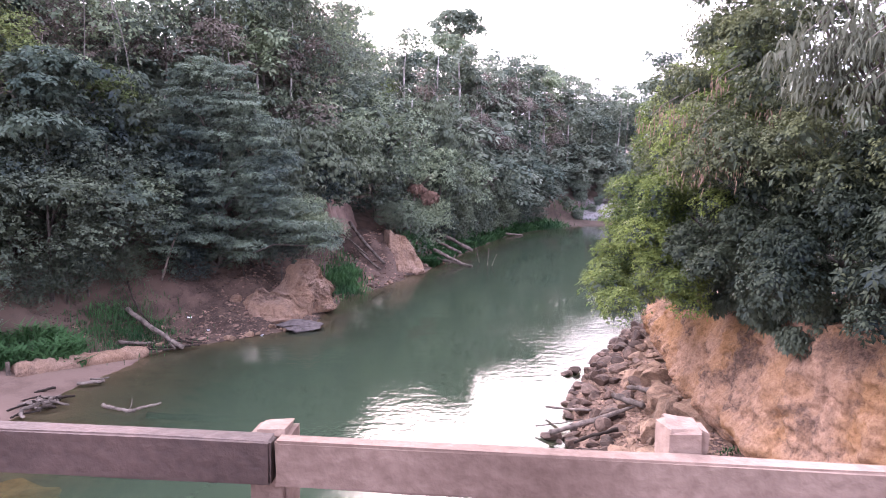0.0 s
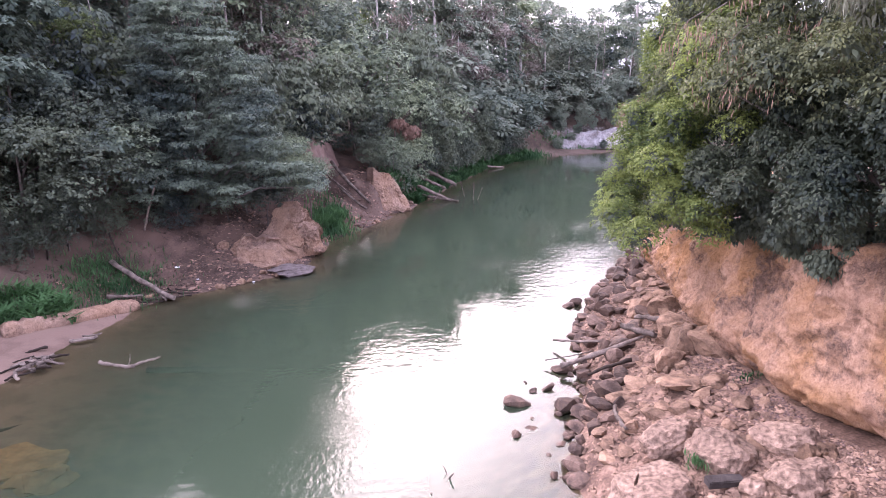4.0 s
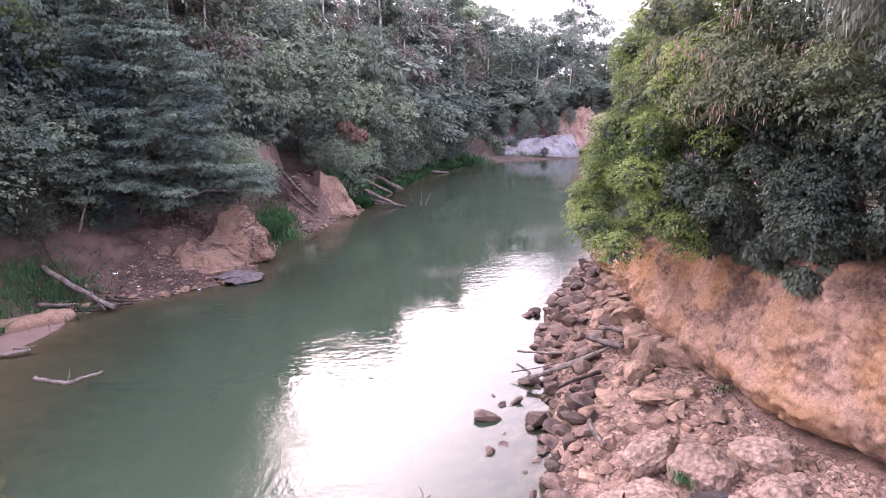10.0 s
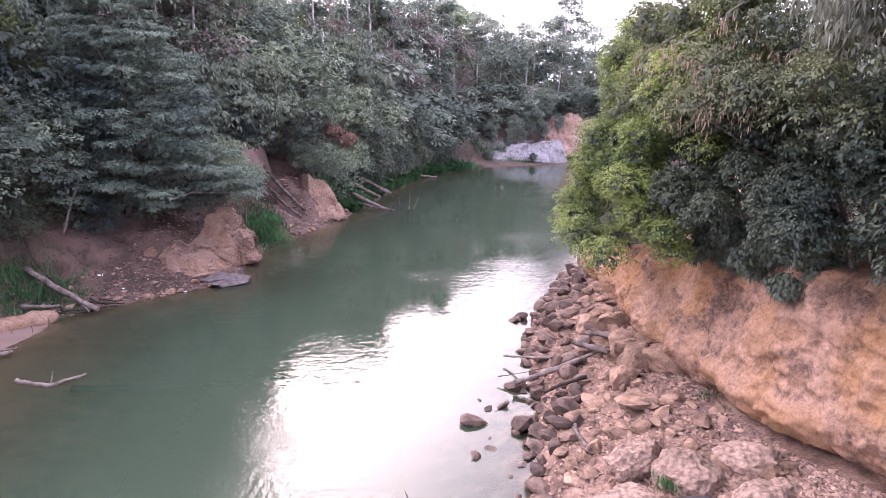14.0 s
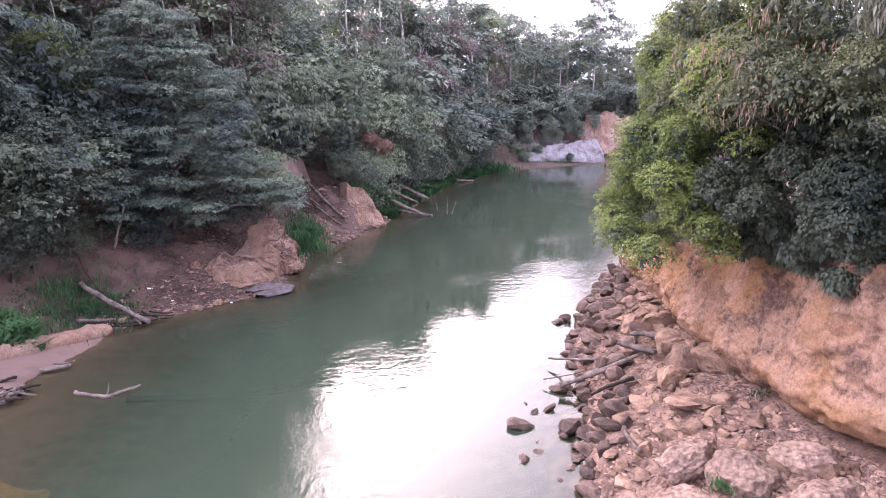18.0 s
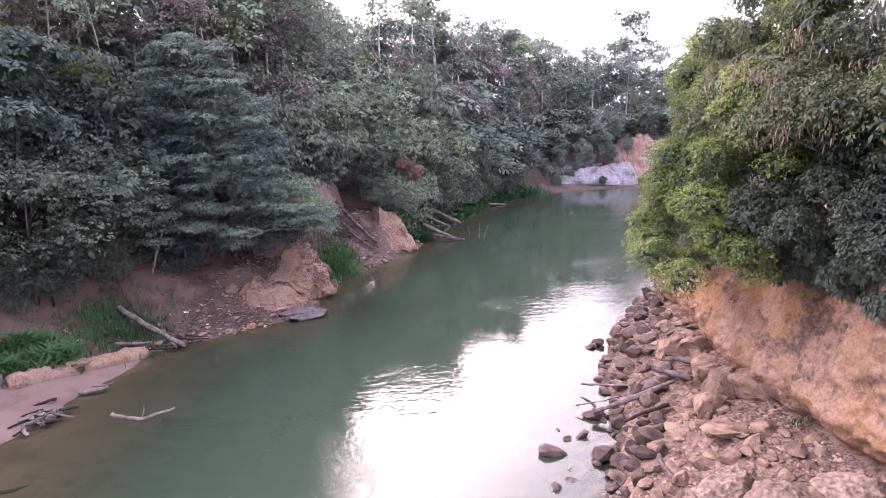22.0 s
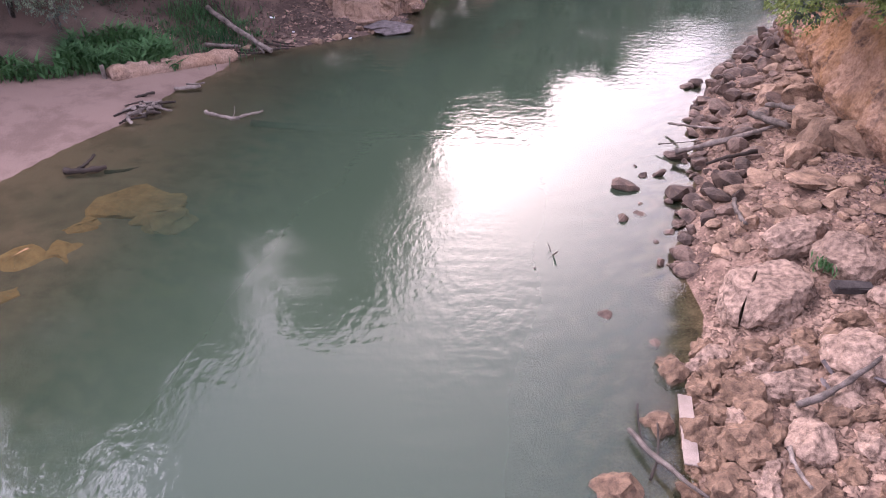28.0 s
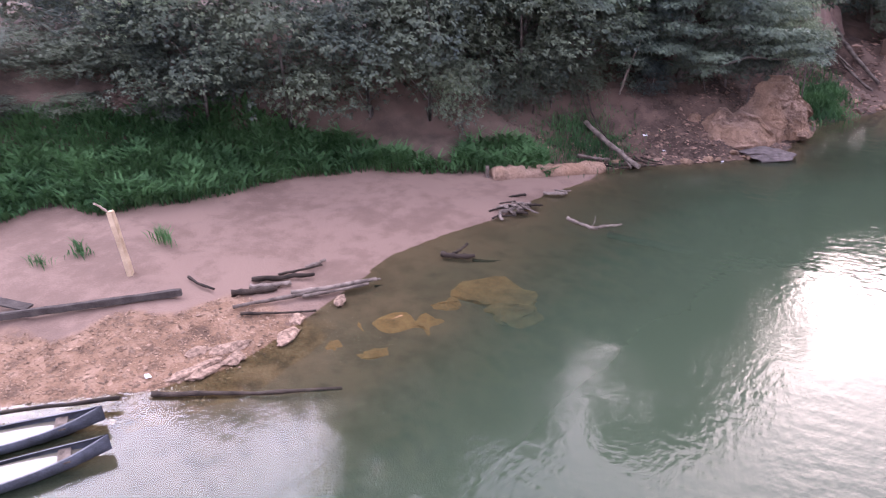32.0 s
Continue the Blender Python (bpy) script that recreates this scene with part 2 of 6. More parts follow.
    return m


CLIFF = cliff_material("ochre_clay_cliff", (0.50, 0.27, 0.128), (0.51, 0.31, 0.203), (0.145, 0.092, 0.068), 0.13)
CLAY = cliff_material("pink_clay", (0.35, 0.215, 0.14), (0.41, 0.275, 0.20), (0.14, 0.09, 0.065), 0.1)

PEACH = cliff_material("peach_clay", (0.36, 0.225, 0.148), (0.40, 0.27, 0.20), (0.15, 0.098, 0.072), 0.14)
SCAR = cliff_material("pink_scar", (0.42, 0.265, 0.185), (0.46, 0.32, 0.25), (0.22, 0.15, 0.12), 0.2)
CHALK = cliff_material("white_clay", (0.50, 0.475, 0.47), (0.42, 0.385, 0.375), (0.20, 0.175, 0.165), 0.3)

# ---- builders ----


def mesh_from(name, verts, faces):
    me = bpy.data.meshes.new(name)
    me.from_pydata([tuple(v) for v in verts], [], [tuple(f) for f in faces])
    me.update()
    return me


def quads_mesh(name, quads, material):
    """A mesh of many loose four-cornered leaves, from an array n x 4 x 3."""
    n = len(quads)
    me = bpy.data.meshes.new(name)
    me.vertices.add(4 * n)
    me.vertices.foreach_set("co", np.ascontiguousarray(quads, dtype=np.float32).ravel())
    me.loops.add(4 * n)
    me.loops.foreach_set("vertex_index", np.arange(4 * n, dtype=np.int32))
    me.polygons.add(n)
    me.polygons.foreach_set("loop_start", np.arange(0, 4 * n, 4, dtype=np.int32))
    me.update(calc_edges=True)
    me.materials.append(material)
    return me


def part(name, data, material, parent, label="", at=None):
    """Links a bmesh or mesh as one object under its thing."""
    if isinstance(data, bmesh.types.BMesh):
        me = bpy.data.meshes.new(name)
        data.to_mesh(me)
        data.free()
    else:
        me = data
    if material and not me.materials:
        me.materials.append(material)
    ob = new(name, me)
    ob.parent = parent
    if at is not None:
        ob.matrix_basis = at
    if label:
        ob["label"] = label
    return ob


def thing(name, label, category, m=None, data=None, material=None, group="", kind=""):
    if isinstance(data, bmesh.types.BMesh):
        me = bpy.data.meshes.new(name)
        data.to_mesh(me)
        data.free()
        data = me
    if data is not None and material and not data.materials:
        data.materials.append(material)
    ob = new(name, data)
    if m is not None:
        ob.matrix_basis = m
    return tagged(ob, label, category, group, kind)


def unit(a):
    return a / (np.linalg.norm(a, axis=-1, keepdims=True) + 1e-9)


def sprays(rng, pts, axes, k, length, width, droop=0.3, open_=1.0):
    """k leaflets spread about each axis, each a rhombus that hangs a little: array of four-cornered leaves."""
    n = len(pts)
    axes = unit(axes)
    ref = unit(rng.normal(size=(n, 3)))
    u = unit(np.cross(axes, ref))
    w = np.cross(axes, u)
    ang = (np.arange(k) / k * 2 * np.pi)[None] + rng.uniform(0, 6.28, (n, 1)) + rng.normal(0, 0.25, (n, k))
    side = u[:, None] * np.cos(ang)[..., None] + w[:, None] * np.sin(ang)[..., None]
    d = unit(side * open_ + axes[:, None] * rng.uniform(0.1, 0.7, (n, k, 1)) + np.array([0, 0, -droop]))
    ln = length * rng.uniform(0.65, 1.25, (n, k, 1))
    acr = unit(np.cross(d, axes[:, None] + 0.3 * rng.normal(size=(n, k, 3))))
    base = pts[:, None] + d * ln * 0.12
    mid = base + d * ln * 0.5
    tip = base + d * ln + np.array([0, 0, -0.18]) * ln * droop * 2
    wd = width * rng.uniform(0.7, 1.2, (n, k, 1))
    q = np.stack([base, mid + acr * wd / 2, tip, mid - acr * wd / 2], 2)
    return q.reshape(-1, 4, 3)


def clump_sprays(rng, clumps, total, k, length, width, droop=0.3, up=0.9, inner=0.22):
    """Sprays over the outsides of many flattened clumps, thickest above, with a few within."""
    c = np.array(clumps, float)
    area = (c[:, 3] * c[:, 4] + c[:, 3] * c[:, 5] + c[:, 4] * c[:, 5])
    which = rng.choice(len(c), total, p=area / area.sum())
    d = unit(rng.normal(size=(total, 3)) + np.array([0, 0, 0.7]))
    lump = 1 + 0.22 * np.sin(d[:, :1] * 5 + which[:, None]) * np.cos(d[:, 1:2] * 6 + 2.0 * which[:, None])
    r = np.where(rng.random((total, 1)) < inner, rng.uniform(0.4, 0.9, (total, 1)), rng.uniform(0.88, 1.06, (total, 1))) * lump
    p = c[which, :3] + d * r * c[which, 3:6]
    ax = d + np.array([0, 0, up]) + 0.45 * rng.normal(size=(total, 3))
    return sprays(rng, p, ax, k, length, width, droop)


def tube(bm, pts, radii, sides=7, wob=0.0, rng=None):
    """A round limb along the points, closed at both ends."""
    rings = []
    pts = [Vector(p) for p in pts]
    for i, p in enumerate(pts):
        d = (pts[min(i + 1, len(pts) - 1)] - pts[max(i - 1, 0)]).normalized()
        ref = Vector((0, 0, 1)) if abs(d.z) < 0.9 else Vector((1, 0, 0))
        u = d.cross(ref).normalized()
        w = d.cross(u)
        ring = []
        for s in range(sides):
            a = 2 * math.pi * s / sides
            r = radii[i] * (1 + (wob * rng.uniform(-1, 1) if rng is not None else 0))
            ring.append(bm.verts.new(p + (u * math.cos(a) + w * math.sin(a)) * r))
        rings.append(ring)
    for a, b in zip(rings, rings[1:]):
        for s in range(sides):
            f = bm.faces.new((a[s], a[(s + 1) % sides], b[(s + 1) % sides], b[s]))
            f.smooth = True
    bm.faces.new(rings[0][::-1])
    bm.faces.new(rings[-1])


def stick(points, radii, sides=7, seed=0, wob=0.12):
    bm = bmesh.new()
    tube(bm, points, radii, sides, wob, np.random.default_rng(seed))
    return bm


def rock_mesh(seed, sub=2, cuts=9, rough=0.05, flat=0.75, cut=(0.24, 0.46)):
    """An angular stone about one metre across, cut by random planes, with a rough skin."""
    rng = np.random.default_rng(seed)
    bm = bmesh.new()
    bmesh.ops.create_icosphere(bm, subdivisions=sub, radius=0.62)
    planes = [(Vector(unit(rng.normal(size=3))), rng.uniform(*cut)) for _ in range(cuts)]
    off = Vector(rng.uniform(-50, 50, 3))
    for v in bm.verts:
        for n_, d_ in planes:
            over = v.co.dot(n_) - d_
            if over > 0:
                v.co -= n_ * over * 0.985
        v.co += v.co.normalized() * (noise.noise(v.co * 3.1 + off) * rough * 2 + noise.noise(v.co * 8 + off) * rough + noise.noise(v.co * 17 + off) * rough * 0.6)
        v.co.z *= flat
    me = bpy.data.meshes.new("stone")
    bm.to_mesh(me)
    bm.free()
    return me


def slab_board(size, seed=0, chips=0.012):
    """A sawn board with worn edges and slightly uneven ends; it lies along x, its middle at the origin."""
    rng = np.random.default_rng(seed)
    bm = bmesh.new()
    bmesh.ops.create_cube(bm, size=1)
    bmesh.ops.scale(bm, vec=size, verts=bm.verts)
    long_ = [e for e in bm.edges if abs((e.verts[0].co - e.verts[1].co).x) > size[0] * 0.9]
    bmesh.ops.subdivide_edges(bm, edges=long_, cuts=max(2, int(size[0] * 4)))
    bmesh.ops.bevel(bm, geom=[e for e in bm.edges if e.calc_face_angle(0) > 1], offset=min(size) * 0.12, segments=2, affect="EDGES")
    for v in bm.verts:
        v.co += Vector(rng.normal(0, chips * 0.3, 3))
    return bm


# ---- the lie of the land ----
LEFT = np.array([(-30, -40), (-22, -12), (-16.5, 0), (-13.2, 4.8), (-10.9, 6.5), (-10.1, 7.7), (-10, 9), (-10, 11), (-10.1, 13.8), (-9.5, 15.6), (-8.7, 17.3),
                 (-8.2, 19.6), (-7.3, 21.8), (-7.2, 23.1), (-5.7, 24.2), (-3.4, 25.7), (-1.8, 27.1), (-0.9, 32), (1.8, 36.3), (3.9, 40.5), (7.1, 47.9), (12.3, 58.7),
                 (18.9, 65.5), (28, 68.9), (45, 72), (80, 74), (200, 76)], float)
RIGHT = np.array([(-4, -40), (1.5, -12), (2.9, 0), (3.3, 5.5), (3.5, 6.5), (4.0, 7.9), (4.5, 9.2), (4.5, 10.4), (5.3, 12.9), (6.2, 14.8), (7.1, 18.5), (8.9, 21.9),
                  (11.4, 25.4), (13.5, 28.5), (17, 33), (24, 40), (36, 46), (60, 50), (200, 52)], float)
BLUFF = np.array([(9.4, -14), (9.4, 0), (9.3, 4), (9.0, 7), (8.5, 9), (8.45, 10), (8.6, 12), (9.1, 15), (9.8, 17.5), (10.4, 19.6), (10.9, 21.6), (11.6, 23.6), (12.9, 26.0), (15.0, 28.8), (20, 34),
                  (30, 41), (60, 48)], float)


def beside(line, x, y):
    """Signed distance to a line of points, positive on its left hand, and the way along it in y of the nearest point."""
    best = np.full(x.shape, 1e9)
    sgn = np.ones(x.shape)
    low, w_sum, y_sum = np.full(x.shape, 1e9), np.zeros(x.shape), np.zeros(x.shape)
    for (ax, ay), (bx, by) in zip(line, line[1:]):
        dx, dy = bx - ax, by - ay
        t = np.clip(((x - ax) * dx + (y - ay) * dy) / (dx * dx + dy * dy), 0, 1)
        px, py = ax + t * dx, ay + t * dy
        d = np.hypot(x - px, y - py)
        near = d < best - 1e-9
        best = np.where(near, d, best)
        sgn = np.where(near, np.sign(dx * (y - ay) - dy * (x - ax)), sgn)
        lo = np.minimum(low, d)
        keep_, add_ = np.exp(np.maximum((lo - low) / 0.8, -60)), np.exp(np.maximum((lo - d) / 0.8, -60))
        w_sum, y_sum, low = w_sum * keep_ + add_, y_sum * keep_ + add_ * py, lo
    return best * sgn, y_sum / w_sum


def wave(x, y, s, k=0.0):
    """Cheap smooth unevenness, about -1 to 1."""
    return (np.sin(x / s * 1.3 + 1.7 * np.sin(y / s * 0.9 + k) + k) + np.sin(y / s * 1.7 + 1.3 * np.sin(x / s * 1.1 + 2 * k))) * 0.5


def land(x, y):
    """Height of the ground, and how much of it is sand, bare clay, chalk stony shore and ochre rubble."""
    x, y = np.asarray(x, float), np.asarray(y, float)
    dl, yl = beside(LEFT, x, y)
    dr, yr = beside(RIGHT, x, y)
    dr = -dr
    db, yb = beside(BLUFF, x, y)
    db = -db
    uneven = wave(x, y, 0.9, 1.0) * 0.5 + wave(x, y, 0.37, 2.0) * 0.3 + wave(x, y, 2.3, 0.4)
    # left bank
    beach = np.interp(yl, [-20, 5, 10, 15, 17, 19.4, 22, 24], [10, 9, 8, 6.3, 4.6, 2.2, 0.7, 0.5])
    e = np.maximum(dl - beach, 0)
    rise = np.interp(e, [0, 1.5, 3.5, 5.5, 9, 20, 60, 300], [0, 0.35, 1.2, 3.2, 4.6, 6.0, 9, 14])
    low = np.minimum(dl, beach) * 0.095
    h_beach = low + rise + 0.05 * uneven * np.clip(dl, 0, 1) + 0.18 * uneven * np.clip(e / 4, 0, 1)
    d2 = np.maximum(dl - 0.35 * wave(x, y, 0.8, 5.0), 0)
    soft = np.interp(d2, [0, 1.2, 2.6, 4.5, 7, 12, 30, 60, 300], [0, 0.3, 0.75, 1.9, 3.4, 4.8, 6.5, 9, 14])
    hard = np.interp(d2, [0, 0.8, 1.1, 1.5, 4.5, 7, 12, 30, 60, 300], [0, 0.3, 1.2, 1.9, 2.8, 3.8, 4.9, 6.5, 9, 14])
    k = np.clip(np.interp(yl, [24, 26.5, 27.5, 31.5, 33, 37, 38.5, 42, 44], [0, 0, 0.25, 0.25, 0.1, 0.1, 0.8, 0.8, 0.15]), 0, 1)
    far = np.interp(dl, [0, 3, 4.5, 6, 12, 30, 60, 300], [0, 0.4, 2.2, 3.2, 4.6, 6.0, 9, 14])
    gully = np.abs(wave(x, y, 0.55, 6.0)) * np.abs(wave(x + y, y - x, 0.9, 2.0))
    h_north = soft * (1 - k) + hard * k + (0.10 * uneven - 0.35 * gully) * np.clip(dl, 0, 1.5)
    wf = np.clip((yl - 60) / 4, 0, 1)
    h_north = h_north * (1 - wf) + far * wf
    wn_ = np.clip((yl - 22) / 2.5, 0, 1)
    hl = h_beach * (1 - wn_) + h_north * wn_
    # right bank
    shore = np.interp(dr, [0, 0.5, 2.2, 4, 7], [0, 0.38, 1.1, 1.55, 1.9]) + 0.06 * uneven * np.clip(dr, 0, 1)
    top = np.interp(db, [-9, 1.1, 1.4, 1.7, 4, 14, 60, 300], [0, 0, 3.6, 4.1, 4.9, 5.8, 8, 14]) * np.interp(yb, [12, 15, 20, 26], [1, 0.86, 0.62, 0.5])
    hr = np.where(db > 1.05, np.maximum(shore, top), shore)
    # bed
    shoal = np.interp(yl, [-30, 2, 6, 16, 22, 26], [0.12, 0.10, 0.07, 0.055, 0.12, 0.22])
    bed = -np.minimum(np.minimum(-dl * shoal * (1 + np.clip(-dl - 3, 0, 5) * 0.5), -dr * 0.4), 1.7) - 0.02
    bed = bed + 0.05 * uneven * np.clip(np.minimum(-dl, -dr), 0, 1)
    h = np.where(dl > 0, hl, np.where(dr > 0, hr, bed))
    sand = np.where(dl > 0, np.clip(1.2 - e / 0.7, 0, 1) * (1 - wn_), np.where(dr > 0, 0, np.clip(1 + dl / 9, 0, 1)))
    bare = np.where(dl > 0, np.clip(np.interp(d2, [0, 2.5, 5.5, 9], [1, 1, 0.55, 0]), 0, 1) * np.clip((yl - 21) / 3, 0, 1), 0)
    # past y 41 the dull floor colour replaces bare clay, standing for shade
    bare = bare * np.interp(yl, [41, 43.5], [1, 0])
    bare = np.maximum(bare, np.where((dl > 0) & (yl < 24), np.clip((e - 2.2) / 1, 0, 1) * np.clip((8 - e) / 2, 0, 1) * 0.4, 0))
    chalk = np.where(dl > 0, wf * np.clip((dl - 2.8) / 0.6, 0, 1) * np.clip((5.2 - dl) / 0.8, 0, 1), 0) * np.clip(wave(x, y, 1.6, 7.0) * 0.7 + 0.75, 0, 1) * np.clip((x - 19) / 3, 0, 1)
    stony = np.where((dr > 0) & (db < 0.7), 1.0, np.where(dl > 0, 0, np.clip(1 + dr / 3, 0, 1)))
    ochre = np.where(dl > -1, np.clip((10.5 - yl) / 1.5, 0, 1) * np.clip((3.0 + 0.5 * wave(x, y, 0.7, 2.0) - dl) / 0.8, 0, 1), 0)
    return h, sand, bare, chalk, stony, ochre


def ground_z(x, y):
    return float(land(np.array([x]), np.array([y]))[0][0])


def steps(*runs):
    out = []
    for a, b, s in runs:
        out.extend(np.arange(a, b, s).tolist())
    out.append(runs[-1][1])
    return np.array(out)


gx = steps((-900, -200, 140), (-200, -60, 20), (-60, -28, 2), (-28, -16, 0.28), (-16, 14, 0.18), (14, 36, 0.6), (36, 80, 3), (80, 200, 20), (200, 900, 140))
gy = steps((-600, -60, 90), (-60, -4, 4), (-4, 4, 1), (4, 34, 0.18), (34, 50, 0.33), (50, 78, 0.55), (78, 140, 4), (140, 260, 20), (260, 1200, 150))
GX, GY = np.meshgrid(gx, gy)
GH, G_SAND, G_BARE, G_CHALK, G_STONY, G_OCHRE = land(GX, GY)
nx, ny = len(gx), len(gy)
idx = np.arange(nx * ny).reshape(ny, nx)
cells = np.stack([idx[:-1, :-1], idx[:-1, 1:], idx[1:, 1:], idx[1:, :-1]], -1).reshape(-1, 4)


def grid_mesh(name, z, cells_):
    me = bpy.data.meshes.new(name)
    me.vertices.add(nx * ny)
    me.vertices.foreach_set("co", np.stack([GX, GY, z], -1).astype(np.float32).ravel())
    me.loops.add(cells_.size)
    me.loops.foreach_set("vertex_index", cells_.astype(np.int32).ravel())
    me.polygons.add(len(cells_))
    me.polygons.foreach_set("loop_start", np.arange(0, cells_.size, 4, dtype=np.int32))
    me.polygons.foreach_set("use_smooth", np.ones(len(cells_), dtype=bool))
    me.update(calc_edges=True)
    return me


ground_me = grid_mesh("ground", GH, cells)
for key, values in (("sand", G_SAND), ("bare", G_BARE), ("chalk", G_CHALK), ("stony", G_STONY), ("ochre", G_OCHRE)):
    at_ = ground_me.attributes.new(key, "FLOAT", "POINT")
    at_.data.foreach_set("value", values.astype(np.float32).ravel())


def ground_material():
    m = bpy.data.materials.new("earth")
    m.use_nodes = True
    n, l = m.node_tree.nodes, m.node_tree.links
    p = n["Principled BSDF"]
    geo = n.new("ShaderNodeNewGeometry")

    def tex(s, detail=6):
        t = n.new("ShaderNodeTexNoise")
        t.inputs["Scale"].default_value, t.inputs["Detail"].default_value = s, detail
        l.new(geo.outputs["Position"], t.inputs["Vector"])
        return t.outputs["Fac"]

    big, mid, small = tex(0.35), tex(2.2), tex(22)

    def ramp(src, *stops):
        r = n.new("ShaderNodeValToRGB")
        e = r.color_ramp.elements
        e[0].position, e[0].color = stops[0][0], (*stops[0][1], 1)
        e[1].position, e[1].color = stops[-1][0], (*stops[-1][1], 1)
        for at, c in stops[1:-1]:
            e.new(at).color = (*c, 1)
        l.new(src, r.inputs[0])
        return r.outputs[0]

    def both(a, b, f):
        x_ = n.new("ShaderNodeMath")
        x_.operation = "MULTIPLY_ADD"
        l.new(b, x_.inputs[0])
        x_.inputs[1].default_value = f
        l.new(a, x_.inputs[2])
        return x_.outputs[0]

    grain = both(mid, small, 0.5)
    coarse = both(big, grain, 0.6)
    litter = ramp(coarse, (0.55, (0.03, 0.021, 0.016)), (0.8, (0.06, 0.042, 0.03)), (1.1, (0.11, 0.075, 0.056)))
    sand_c = ramp(coarse, (0.6, (0.098, 0.063, 0.047)), (0.85, (0.124, 0.080, 0.060)), (1.1, (0.160, 0.105, 0.080)))
    # clay this dark because the trees' shade is put into its colour
    shaded_clay_c = ramp(coarse, (0.6, (0.018, 0.0115, 0.009)), (0.82, (0.037, 0.023, 0.0165)), (1.1, (0.092, 0.058, 0.043)))
    chalk_c = ramp(grain, (0.55, (0.07, 0.055, 0.046)), (0.78, (0.15, 0.13, 0.12)), (1.0, (0.38, 0.36, 0.345)))
    ochre_c = ramp(grain, (0.55, (0.06, 0.034, 0.020)), (0.75, (0.14, 0.08, 0.046)), (1.0, (0.22, 0.14, 0.095)))
    stone_c = ramp(grain, (0.55, (0.055, 0.032, 0.022)), (0.75, (0.135, 0.082, 0.056)), (1.0, (0.27, 0.172, 0.12)))
    col = litter
    for key, c in (("bare", shaded_clay_c), ("sand", sand_c), ("stony", stone_c), ("chalk", chalk_c), ("ochre", ochre_c)):
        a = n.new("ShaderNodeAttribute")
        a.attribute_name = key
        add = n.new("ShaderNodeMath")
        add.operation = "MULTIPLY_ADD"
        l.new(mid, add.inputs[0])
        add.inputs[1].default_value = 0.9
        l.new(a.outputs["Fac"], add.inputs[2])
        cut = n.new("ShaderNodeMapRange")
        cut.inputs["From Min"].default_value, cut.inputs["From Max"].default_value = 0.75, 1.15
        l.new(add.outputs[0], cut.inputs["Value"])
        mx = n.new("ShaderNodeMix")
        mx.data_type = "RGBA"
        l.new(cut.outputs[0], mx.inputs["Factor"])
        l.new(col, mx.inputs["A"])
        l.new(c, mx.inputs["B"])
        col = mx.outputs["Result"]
    l.new(col, p.inputs["Base Color"])
    p.inputs["Roughness"].default_value = 0.9
    p.inputs["Specular IOR Level"].default_value = 0.25
    b = n.new("ShaderNodeBump")
    b.inputs["Strength"].default_value, b.inputs["Distance"].default_value = 0.6, 0.06
    l.new(grain, b.inputs["Height"])
    l.new(b.outputs[0], p.inputs["Normal"])
    return m


ground_me.materials.append(ground_material())
thing("ground", "pink sandy and clay riverbanks with a brown forest floor", "ground", None, ground_me, kind="structure")


